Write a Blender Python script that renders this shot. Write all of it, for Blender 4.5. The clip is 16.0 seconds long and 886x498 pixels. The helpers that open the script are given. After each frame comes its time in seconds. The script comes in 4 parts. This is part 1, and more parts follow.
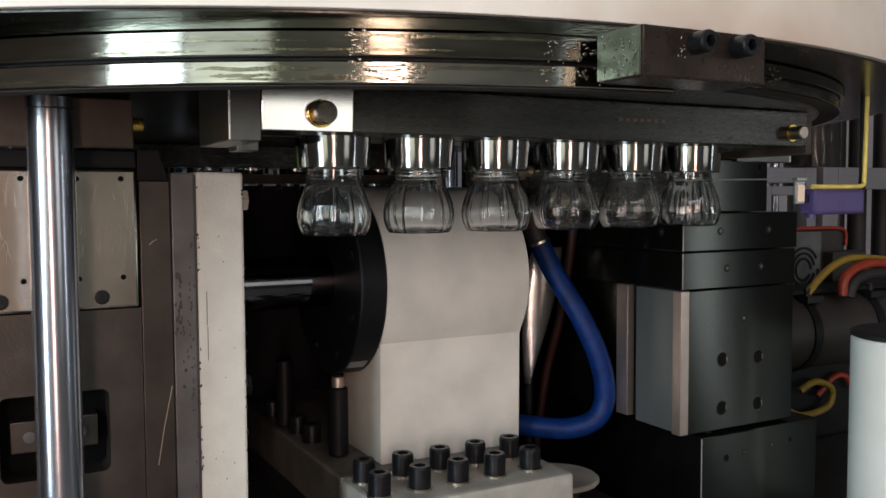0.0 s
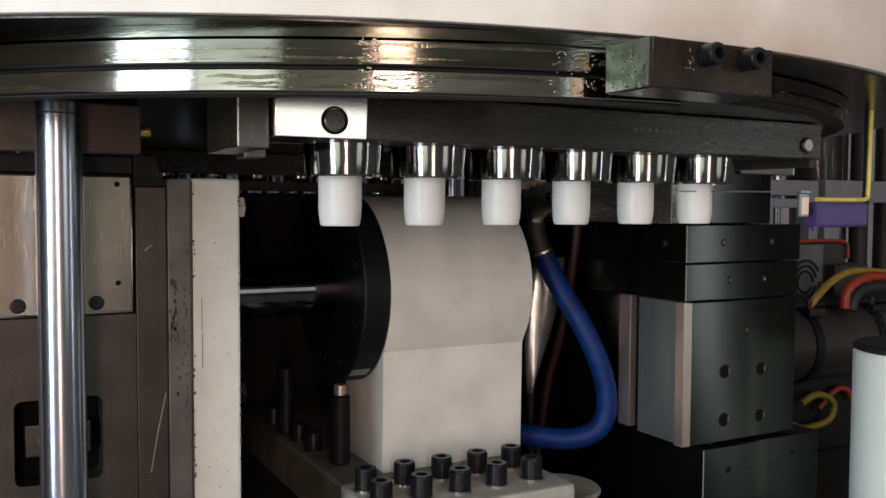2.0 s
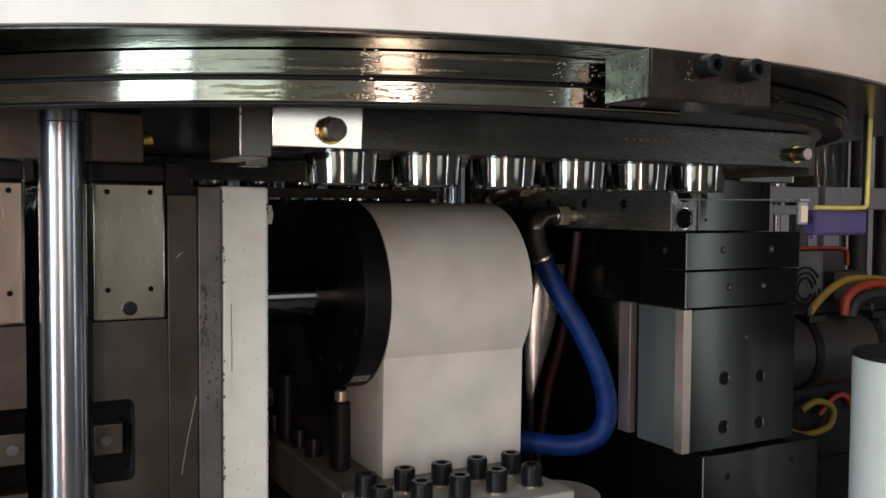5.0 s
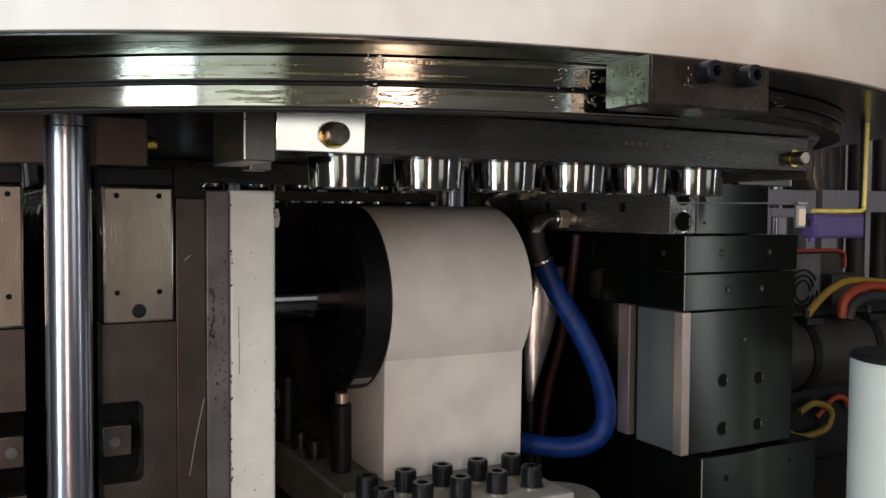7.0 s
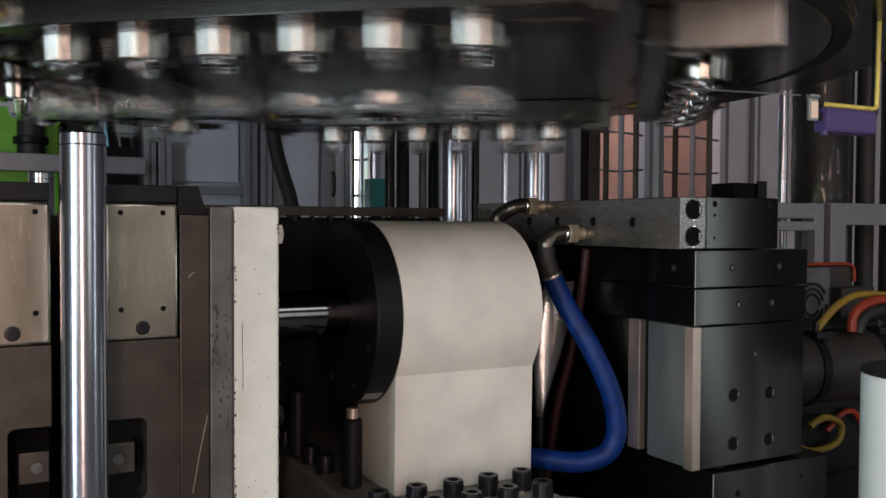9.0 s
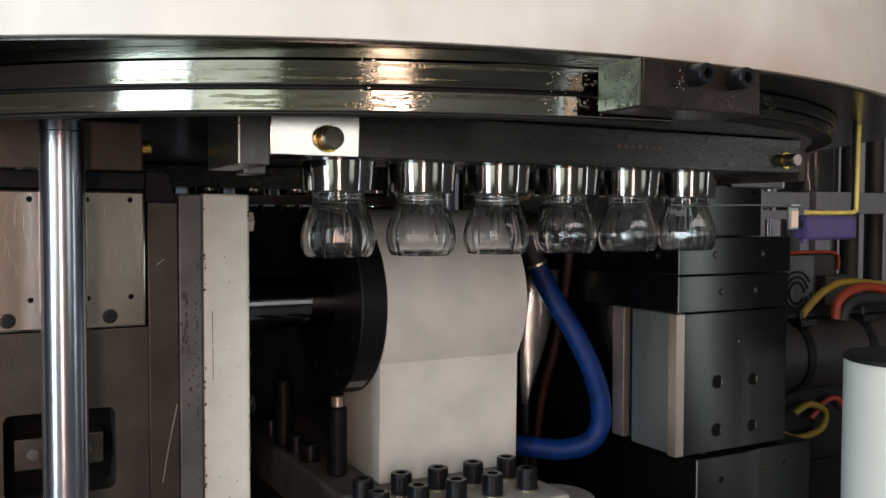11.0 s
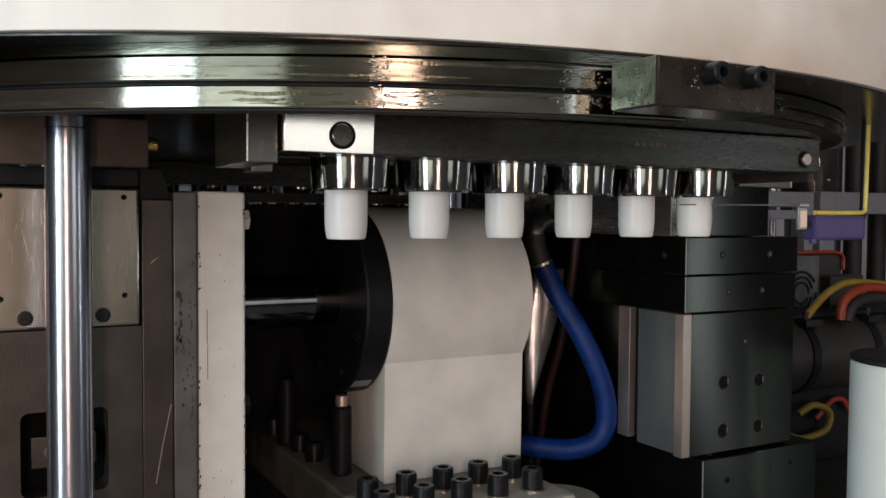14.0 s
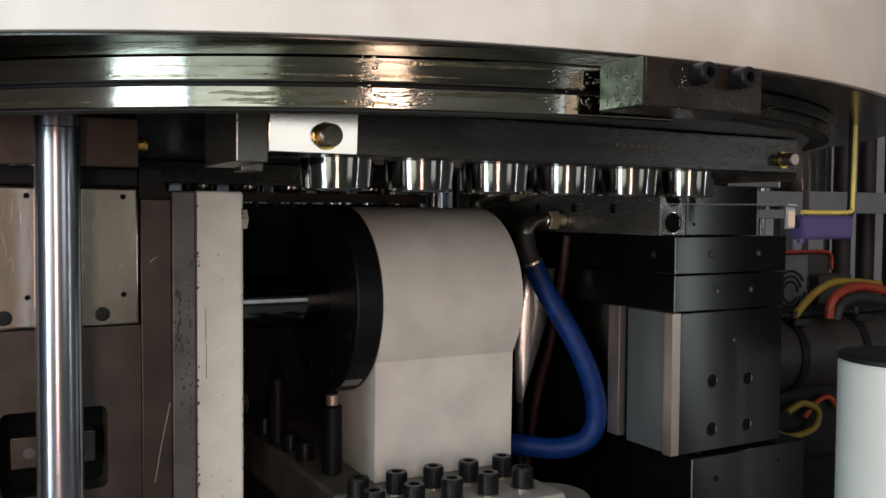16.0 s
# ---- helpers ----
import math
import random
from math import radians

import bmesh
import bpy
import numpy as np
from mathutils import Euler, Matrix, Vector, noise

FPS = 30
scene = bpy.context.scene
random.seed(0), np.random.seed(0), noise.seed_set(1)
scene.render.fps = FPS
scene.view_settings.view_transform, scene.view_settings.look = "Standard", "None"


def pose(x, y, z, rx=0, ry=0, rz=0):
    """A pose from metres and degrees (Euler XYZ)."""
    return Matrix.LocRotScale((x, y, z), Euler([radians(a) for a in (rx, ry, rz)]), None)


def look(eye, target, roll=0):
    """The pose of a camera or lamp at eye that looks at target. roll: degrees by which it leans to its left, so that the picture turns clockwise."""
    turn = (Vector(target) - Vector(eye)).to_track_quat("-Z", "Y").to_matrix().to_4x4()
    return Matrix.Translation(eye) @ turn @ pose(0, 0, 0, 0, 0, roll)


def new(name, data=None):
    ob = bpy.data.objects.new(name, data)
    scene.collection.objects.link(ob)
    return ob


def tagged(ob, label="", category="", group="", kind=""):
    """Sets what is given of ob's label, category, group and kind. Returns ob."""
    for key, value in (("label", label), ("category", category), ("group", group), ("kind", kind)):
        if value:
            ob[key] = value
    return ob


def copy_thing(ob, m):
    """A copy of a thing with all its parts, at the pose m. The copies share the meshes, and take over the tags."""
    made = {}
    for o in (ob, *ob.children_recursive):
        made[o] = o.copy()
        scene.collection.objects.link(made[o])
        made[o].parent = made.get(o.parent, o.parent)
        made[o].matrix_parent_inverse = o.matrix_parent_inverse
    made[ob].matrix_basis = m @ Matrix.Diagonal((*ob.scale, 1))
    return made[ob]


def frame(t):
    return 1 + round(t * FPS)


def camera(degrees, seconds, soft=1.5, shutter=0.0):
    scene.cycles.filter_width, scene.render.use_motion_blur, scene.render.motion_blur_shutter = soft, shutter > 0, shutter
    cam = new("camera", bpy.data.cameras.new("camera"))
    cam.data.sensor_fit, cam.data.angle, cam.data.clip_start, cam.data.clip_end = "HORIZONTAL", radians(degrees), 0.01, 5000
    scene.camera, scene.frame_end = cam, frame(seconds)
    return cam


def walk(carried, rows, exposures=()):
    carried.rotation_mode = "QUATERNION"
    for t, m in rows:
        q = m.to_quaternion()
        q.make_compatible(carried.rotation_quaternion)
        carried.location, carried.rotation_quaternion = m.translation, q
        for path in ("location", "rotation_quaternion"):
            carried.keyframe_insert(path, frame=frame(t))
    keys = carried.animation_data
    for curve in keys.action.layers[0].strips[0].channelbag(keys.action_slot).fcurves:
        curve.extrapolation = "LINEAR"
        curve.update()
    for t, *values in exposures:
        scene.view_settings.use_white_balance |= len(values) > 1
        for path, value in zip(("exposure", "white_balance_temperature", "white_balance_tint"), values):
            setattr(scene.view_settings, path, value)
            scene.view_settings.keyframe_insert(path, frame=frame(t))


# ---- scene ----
cam = camera(53.2, 16.0, shutter=0.4)

PATH = [
    (0, (-0.471, -1.109, 1.288), (0.469, 0.652, 1.169), -0.3),
    (0.5, (-0.47, -1.108, 1.287), (0.471, 0.653, 1.168), -0.4),
    (1, (-0.468, -1.107, 1.287), (0.473, 0.654, 1.171), -0.3),
    (1.5, (-0.472, -1.108, 1.288), (0.469, 0.654, 1.186), 0.1),
    (2, (-0.476, -1.108, 1.288), (0.465, 0.654, 1.189), 0.3),
    (2.5, (-0.475, -1.107, 1.288), (0.464, 0.656, 1.185), 0.4),
    (3, (-0.476, -1.11, 1.289), (0.464, 0.653, 1.192), 0.5),
    (3.5, (-0.476, -1.109, 1.29), (0.462, 0.655, 1.192), 0.5),
    (4, (-0.473, -1.108, 1.29), (0.463, 0.657, 1.193), 0.4),
    (6.5, (-0.487, -1.118, 1.293), (0.46, 0.642, 1.214), 0.5),
    (7, (-0.484, -1.116, 1.292), (0.46, 0.644, 1.209), 0.4),
    (7.5, (-0.481, -1.112, 1.291), (0.463, 0.649, 1.203), 0.3),
    (8, (-0.479, -1.11, 1.291), (0.463, 0.652, 1.207), 0.4),
    (8.5, (-0.482, -1.11, 1.295), (0.456, 0.655, 1.223), 0.4),
    (9, (-0.491, -1.116, 1.296), (0.443, 0.652, 1.24), 0.3),
    (9.2, (-0.493, -1.119, 1.298), (0.444, 0.647, 1.244), -0.0),
    (11.3, (-0.484, -1.119, 1.291), (0.473, 0.635, 1.215), 0.2),
    (11.5, (-0.484, -1.119, 1.292), (0.475, 0.634, 1.216), 0.2),
    (12, (-0.486, -1.115, 1.291), (0.47, 0.64, 1.21), 0.3),
    (12.5, (-0.487, -1.112, 1.292), (0.468, 0.643, 1.211), 0.5),
    (13, (-0.489, -1.112, 1.293), (0.462, 0.646, 1.213), 0.6),
    (13.5, (-0.49, -1.111, 1.294), (0.462, 0.647, 1.216), 0.6),
    (14, (-0.488, -1.11, 1.292), (0.466, 0.646, 1.213), 0.4),
    (14.5, (-0.485, -1.11, 1.291), (0.469, 0.646, 1.208), 0.3),
    (15, (-0.485, -1.11, 1.292), (0.474, 0.643, 1.207), 0.5),
    (15.5, (-0.489, -1.112, 1.291), (0.477, 0.638, 1.211), 0.5),
    (16, (-0.488, -1.113, 1.292), (0.483, 0.634, 1.212), 0.4),
]
walk(cam, [(t, look(eye, target, roll)) for t, eye, target, roll in PATH], [(0, 0.0), (4.2, -0.03), (6.3, -0.07), (8.0, -0.05), (9.2, 0.0), (11.3, -0.02), (13.0, 0.02), (13.5, -0.13), (14.5, -0.15), (16, -0.19)])

# ---- world and light ----
world = bpy.data.worlds.new("world")
scene.world = world
world.use_nodes = True
wn = world.node_tree.nodes
sky = wn.new("ShaderNodeTexSky")
sky.sky_type = 'NISHITA'
sky.sun_disc = False
sky.sun_elevation, sky.sun_rotation = radians(40), radians(250)
world.node_tree.links.new(sky.outputs[0], wn["Background"].inputs[0])
wn["Background"].inputs[1].default_value = 0.12


def area(name, loc, target, sx, sy, power, color):
    li = bpy.data.lights.new(name, 'AREA')
    li.shape, li.size, li.size_y, li.energy, li.color = 'RECTANGLE', sx, sy, power, color
    ob = new(name, li)
    ob.matrix_world = look(loc, target)
    return ob


# daylight in the openings of the hall behind and beside the machine
area("daylight_gate", (-3.44, -2.32, 1.8), (0, -2.32, 1.8), 0.92, 3.4, 100, (0.76, 0.91, 1.0))
area("daylight_window", (-1.62, -4.64, 1.45), (-1.62, 0, 1.45), 0.5, 2.7, 56, (1.0, 0.66, 0.53))
area("daylight_high_window", (-0.3, -4.64, 3.45), (-0.3, 0, 2.2), 4.6, 0.8, 40, (1.0, 0.92, 0.86))
# added unseen fill lamp, gives the rings their mid-grey reflection
area("ring_reflection_fill", (-3.44, -3.72, 2.0), (0, -3.72, 2.0), 1.66, 2.4, 17, (0.92, 1.0, 0.84))
area("daylight_far_door", (4.60, -4.64, 1.08), (4.1, 0, 1.08), 0.13, 2.0, 14, (0.92, 0.97, 1.0))
area("daylight_small_window", (1.42, -4.64, 1.50), (1.42, 0, 1.50), 1.24, 1.2, 5.6, (1.0, 0.97, 0.93))
scene.view_settings.exposure = 0.0


# ---- materials ----
def mat(name, col, rough=0.5, metal=0.0, var=0.25, scale=30.0, bump=0.0, fine=400.0, dark=None, stain=0.0, streak=None, rvar=0.12, coat=0.0):
    """Base colour broken up at two scales, roughness with it, and fine relief."""
    m = bpy.data.materials.new(name)
    m.use_nodes = True
    nt = m.node_tree
    b = nt.nodes["Principled BSDF"]
    b.inputs["Metallic"].default_value = metal
    b.inputs["Coat Weight"].default_value = coat
    tc = nt.nodes.new("ShaderNodeTexCoord")
    mp = nt.nodes.new("ShaderNodeMapping")
    if streak:
        mp.inputs["Scale"].default_value = streak
    nt.links.new(tc.outputs["Object"], mp.inputs[0])
    n1 = nt.nodes.new("ShaderNodeTexNoise")
    n1.inputs["Scale"].default_value, n1.inputs["Detail"].default_value = scale, 6.0
    n2 = nt.nodes.new("ShaderNodeTexNoise")
    n2.inputs["Scale"].default_value, n2.inputs["Detail"].default_value = fine, 3.0
    n3 = nt.nodes.new("ShaderNodeTexNoise")
    n3.inputs["Scale"].default_value, n3.inputs["Detail"].default_value = scale * 0.25, 4.0
    for n in (n1, n2):
        nt.links.new(mp.outputs[0], n.inputs["Vector"])
    nt.links.new(tc.outputs["Object"], n3.inputs["Vector"])
    r1 = nt.nodes.new("ShaderNodeValToRGB")
    lo = tuple(c * (1 - var) for c in col)
    hi = tuple(min(1.0, c * (1 + var * 0.6)) for c in col)
    r1.color_ramp.elements[0].color, r1.color_ramp.elements[0].position = (*lo, 1), 0.3
    r1.color_ramp.elements[1].color, r1.color_ramp.elements[1].position = (*hi, 1), 0.7
    nt.links.new(n1.outputs["Fac"], r1.inputs[0])
    out = r1.outputs[0]
    if stain:
        r2 = nt.nodes.new("ShaderNodeValToRGB")
        r2.color_ramp.elements[0].color, r2.color_ramp.elements[0].position = (1, 1, 1, 1), 0.33
        r2.color_ramp.elements[1].color, r2.color_ramp.elements[1].position = (0, 0, 0, 1), 0.46
        nt.links.new(n3.outputs["Fac"], r2.inputs[0])
        ml = nt.nodes.new("ShaderNodeMath")
        ml.operation = 'MULTIPLY'
        ml.inputs[1].default_value = stain
        nt.links.new(r2.outputs[0], ml.inputs[0])
        mx = nt.nodes.new("ShaderNodeMix")
        mx.data_type = 'RGBA'
        d = dark or tuple(c * 0.4 for c in col)
        mx.inputs["B"].default_value = (*d, 1)
        nt.links.new(ml.outputs[0], mx.inputs["Factor"])
        nt.links.new(out, mx.inputs["A"])
        out = mx.outputs["Result"]
    nt.links.new(out, b.inputs["Base Color"])
    mr = nt.nodes.new("ShaderNodeMapRange")
    mr.inputs["To Min"].default_value, mr.inputs["To Max"].default_value = max(0.02, rough - rvar), min(1.0, rough + rvar)
    nt.links.new(n2.outputs["Fac"], mr.inputs[0])
    nt.links.new(mr.outputs[0], b.inputs["Roughness"])
    if bump:
        bp = nt.nodes.new("ShaderNodeBump")
        bp.inputs["Strength"].default_value, bp.inputs["Distance"].default_value = bump, 0.001
        nt.links.new(n2.outputs["Fac"], bp.inputs["Height"])
        nt.links.new(bp.outputs[0], b.inputs["Normal"])
    return m


def clear(name, tint, rough=0.0, ior=1.45):
    m = bpy.data.materials.new(name)
    m.use_nodes = True
    b = m.node_tree.nodes["Principled BSDF"]
    b.inputs["Base Color"].default_value = (*tint, 1)
    b.inputs["Roughness"].default_value, b.inputs["IOR"].default_value = rough, ior
    b.inputs["Transmission Weight"].default_value = 1.0
    return m


CREAM = mat("cream paint", (0.68, 0.64, 0.585), 0.5, 0, 0.12, 18, 0.12, 350, (0.62, 0.51, 0.43), 0.55)
DRUM = mat("white paint", (0.82, 0.78, 0.72), 0.4, 0, 0.12, 15, 0.12, 300, (0.56, 0.44, 0.36), 0.75, streak=(1, 1, 0.3))
PLATEN = mat("chipped white paint", (0.70, 0.69, 0.635), 0.55, 0, 0.12, 24, 0.4, 350, (0.42, 0.38, 0.30), 0.45)
CHROME = mat("chrome", (0.44, 0.46, 0.53), 0.22, 1, 0.04, 60, 0, 500, streak=(1, 1, 0.05), rvar=0.03)
TURNED = mat("turned steel", (0.27, 0.27, 0.265), 0.08, 1, 0.14, 60, 0.05, 900, streak=(1, 1, 0.03), rvar=0.03)
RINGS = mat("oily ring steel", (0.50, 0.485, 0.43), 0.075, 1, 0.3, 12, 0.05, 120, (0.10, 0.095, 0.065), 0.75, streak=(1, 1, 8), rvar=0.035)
# ring steel coloured darker, since the upper ring mirrors less of the daylight
UPRING = mat("oily ring steel, dimmed reflection", (0.20, 0.195, 0.165), 0.09, 1, 0.4, 14, 0.05, 120, (0.06, 0.056, 0.04), 0.7, streak=(1, 1, 8), rvar=0.05)
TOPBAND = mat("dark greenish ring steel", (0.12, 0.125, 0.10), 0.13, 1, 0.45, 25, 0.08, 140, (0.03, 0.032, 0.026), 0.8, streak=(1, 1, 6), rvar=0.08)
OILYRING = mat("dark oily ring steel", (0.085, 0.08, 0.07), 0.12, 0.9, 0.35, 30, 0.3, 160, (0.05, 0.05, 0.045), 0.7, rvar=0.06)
GREENISH = mat("oily greenish steel", (0.13, 0.15, 0.11), 0.2, 0.6, 0.3, 60, 0.6, 220, (0.06, 0.08, 0.05), 0.7)
CAPS = mat("brown steel", (0.088, 0.070, 0.058), 0.42, 0.6, 0.4, 30, 0.1, 500, (0.09, 0.07, 0.06), 0.4)
STOPM = mat("oily brown steel", (0.055, 0.041, 0.034), 0.3, 0.7, 0.25, 40, 0.1, 300, (0.02, 0.02, 0.018), 0.6)
MANIF = mat("ground manifold steel", (0.25, 0.25, 0.24), 0.28, 0.85, 0.2, 15, 0.0, 500, (0.14, 0.12, 0.10), 0.4, streak=(1, 0.15, 1), rvar=0.06)
# dark with grime and with the shade behind the bolts painted in
SHADED_GRIME = mat("grimy paint darkened as shade", (0.13, 0.125, 0.11), 0.4, 0, 0.4, 26, 0.2, 400, (0.035, 0.034, 0.03), 0.85)
BASEC = mat("grimy cream paint", (0.40, 0.39, 0.35), 0.4, 0, 0.25, 26, 0.2, 400, (0.10, 0.095, 0.08), 0.8)
OILY = mat("dark oily steel", (0.055, 0.053, 0.05), 0.22, 0.8, 0.35, 12, 0.1, 240, (0.03, 0.03, 0.028), 0.6)
BAR = mat("blackened bar steel", (0.068, 0.067, 0.063), 0.27, 0.85, 0.35, 25, 0.08, 500, (0.08, 0.06, 0.05), 0.4, streak=(0.2, 1, 3))
GROUND = mat("ground steel", (0.50, 0.49, 0.47), 0.3, 0.9, 0.14, 30, 0.08, 700, (0.25, 0.22, 0.18), 0.35, streak=(1, 1, 0.15))
NICKEL = mat("nickel plate", (0.52, 0.475, 0.41), 0.24, 1, 0.14, 30, 0.06, 300, (0.25, 0.215, 0.17), 0.6, streak=(1, 1, 0.3), rvar=0.05)
MOULD = mat("brownish mould steel", (0.077, 0.067, 0.059), 0.38, 0.75, 0.32, 22, 0.2, 420, (0.065, 0.056, 0.05), 0.6)
DARKST = mat("dark ground steel", (0.027, 0.029, 0.026), 0.20, 0.9, 0.2, 20, 0.0, 500, (0.06, 0.055, 0.05), 0.3, streak=(1, 1, 0.15), rvar=0.05)
# level grinding marks spread the gloss of the dark steel up and down
brushed = DARKST.node_tree.nodes.new("ShaderNodeTangent")
brushed.direction_type, brushed.axis = 'RADIAL', 'Z'
DARKST.node_tree.links.new(brushed.outputs[0], DARKST.node_tree.nodes["Principled BSDF"].inputs["Tangent"])
DARKST.node_tree.nodes["Principled BSDF"].inputs["Anisotropic"].default_value = 0.98
DARKST.node_tree.nodes["Principled BSDF"].inputs["Anisotropic Rotation"].default_value = 0.25
DARKCHROME = mat("dim polished steel", (0.30, 0.30, 0.31), 0.12, 1, 0.1, 40, 0, 500, rvar=0.04)
GREY = mat("worn grey steel", (0.15, 0.15, 0.155), 0.45, 0.6, 0.3, 22, 0.2, 500, (0.05, 0.05, 0.05), 0.85)
PANEL = mat("satin grey plate", (0.45, 0.475, 0.475), 0.35, 0.8, 0.08, 30, 0.05, 700, streak=(1, 1, 0.15))
SHEETM = mat("crumpled bright sheet", (0.60, 0.62, 0.64), 0.32, 0.85, 0.2, 40, 0.35, 60, (0.3, 0.3, 0.3), 0.5)
SHIELD = mat("dull satin shield plate", (0.27, 0.295, 0.295), 0.38, 0.8, 0.15, 30, 0.05, 700, streak=(1, 1, 0.15))
COPPER = mat("reddish steel strip", (0.60, 0.50, 0.44), 0.35, 0.9, 0.1, 40, 0, 500)
WHITE = mat("bright polished end plate", (0.95, 0.94, 0.92), 0.15, 1.0, 0.02, 40, 0, 600, rvar=0.03)
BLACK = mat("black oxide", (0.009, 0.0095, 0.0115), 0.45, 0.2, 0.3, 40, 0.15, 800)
PIN = mat("oily yellowed steel", (0.17, 0.155, 0.13), 0.3, 0.9, 0.2, 90, 0.1, 900)
# near-black that stands for the shade under the rings
MATTE = mat("matt underside shade", (0.012, 0.011, 0.010), 0.7, 0, 0.3, 40, 0.2, 300)
ENDB = mat("brushed end block steel", (0.15, 0.148, 0.14), 0.32, 0.9, 0.2, 30, 0.08, 500, (0.08, 0.075, 0.06), 0.5, streak=(1, 1, 0.15))
BOLT = mat("black socket bolt", (0.018, 0.019, 0.022), 0.32, 0.6, 0.3, 80, 0.1, 900)
# near-black that stands in for the shade inside bores and pockets
SHADE_BLACK = mat("black recess shade", (0.007, 0.007, 0.007), 0.9, 0.0, 0.2, 60)
BRASS = mat("yellow brass", (0.72, 0.52, 0.12), 0.25, 1, 0.12, 80)
OIL = mat("fresh oil", (0.26, 0.25, 0.21), 0.05, 0.9, 0.2, 80)
SMEAR = mat("dark oil smear", (0.15, 0.145, 0.10), 0.14, 0.8, 0.4, 120, 0.2, 300)
SCRATCH = mat("bright scratch", (0.52, 0.475, 0.41), 0.35, 1, 0.1, 60)
FITTING = mat("galvanised fitting", (0.55, 0.50, 0.42), 0.28, 1, 0.15, 80, 0.05, 700)
for m_, level in ((SHADE_BLACK, 0.05), (BLACK, 0.22)):
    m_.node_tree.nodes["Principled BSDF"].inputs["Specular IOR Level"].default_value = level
PLUG = mat("white nylon", (0.86, 0.87, 0.86), 0.35, 0, 0.02, 30, 0.03, 500)
HOSE = mat("blue rubber hose", (0.0008, 0.023, 0.138), 0.5, 0, 0.35, 90, 0.3, 400, (0.002, 0.010, 0.06), 0.5)
HOSE.node_tree.nodes["Principled BSDF"].inputs["Specular IOR Level"].default_value = 0.25
RUBBER = mat("black rubber", (0.014, 0.014, 0.015), 0.6, 0, 0.2, 60, 0.1)
PURPLE = mat("purple plastic", (0.075, 0.055, 0.18), 0.35, 0, 0.12, 60, 0.05)
BRACKET = mat("bright yellow tube", (0.80, 0.66, 0.16), 0.4, 0, 0.15, 60)
YELLOW = mat("yellow cable", (0.27, 0.18, 0.02), 0.45, 0, 0.12, 60)
ORANGE = mat("orange hose", (0.27, 0.032, 0.012), 0.4, 0, 0.12, 60)
TANK = mat("white plastic tank", (0.93, 0.97, 0.92), 0.45, 0, 0.05, 10, 0.05, 200, (0.6, 0.6, 0.55), 0.2)
ALU = mat("aluminium profile", (0.27, 0.27, 0.305), 0.4, 0.5, 0.08, 20, 0.03, 500)
CABINET = mat("grey cabinet", (0.46, 0.47, 0.54), 0.5, 0, 0.1, 5, 0.05, 200, (0.2, 0.24, 0.36), 0.25)
NWALL = mat("pale lilac wall paint", (0.60, 0.59, 0.65), 0.6, 0, 0.1, 5, 0.05, 200, (0.35, 0.36, 0.45), 0.25)
WALLM = mat("plaster wall", (0.20, 0.195, 0.185), 0.8, 0, 0.1, 4, 0.2, 120, (0.14, 0.13, 0.12), 0.3)
LIMEWALL = mat("limewashed wall", (0.25, 0.235, 0.205), 0.8, 0, 0.15, 3, 0.2, 120, (0.25, 0.24, 0.2), 0.4)
FLOORM = mat("concrete floor", (0.24, 0.235, 0.225), 0.6, 0, 0.2, 5, 0.2, 150, (0.1, 0.1, 0.09), 0.5)
CEIL = mat("ceiling sheet", (0.45, 0.45, 0.45), 0.7, 0, 0.1, 4, 0.1, 120)
GREEN = mat("green machine paint", (0.14, 0.42, 0.03), 0.4, 0, 0.1, 12, 0.05)
TEAL = mat("teal plastic", (0.01, 0.22, 0.22), 0.4, 0, 0.1, 12)
WEAR = mat("bare worn metal", (0.07, 0.065, 0.06), 0.5, 0.3, 0.3, 80)
BED = mat("dark machine bed", (0.06, 0.06, 0.062), 0.45, 0.5, 0.3, 10, 0.1, 200, (0.02, 0.02, 0.02), 0.5)
MOTOR = mat("dark grey motor paint", (0.034, 0.030, 0.028), 0.5, 0.2, 0.2, 30, 0.1)
# the glow of the sensor window, put into a pale base colour
HEADW = mat("pale salmon sensor glow", (0.95, 0.76, 0.60), 0.3, 0, 0.04, 40)
PISTON = mat("dark oiled chrome", (0.13, 0.13, 0.14), 0.09, 1, 0.2, 40, 0, 500, rvar=0.03)
REDP = mat("dull red pipe", (0.026, 0.004, 0.004), 0.6, 0, 0.2, 40)
ENGRAVE = mat("engraved marks", (0.15, 0.105, 0.08), 0.5, 0.5, 0.2, 80)
BLUEF = mat("blue plastic", (0.25, 0.62, 0.90), 0.4)
NUT = mat("yellow zinc nut", (0.72, 0.60, 0.42), 0.42, 0.75, 0.15, 80, 0.05, 700)
EDGE = mat("edge highlight steel", (0.85, 0.85, 0.82), 0.3, 0.9, 0.15, 90)
BRICK = mat("sunlit brick outside", (0.42, 0.245, 0.21), 0.8, 0, 0.12, 6, 0.2)
GLASS = clear("clear bottle plastic", (0.97, 0.98, 0.98), 0.0, 1.5)
PREFORM = clear("clear preform plastic", (0.93, 0.95, 0.96), 0.05, 1.5)
WRAP = clear("plastic wrap", (0.8, 0.8, 0.78), 0.05, 1.3)
PANE = clear("window pane", (0.95, 0.96, 0.97), 0.0, 1.02)


# ---- building ----
ROUND = set()


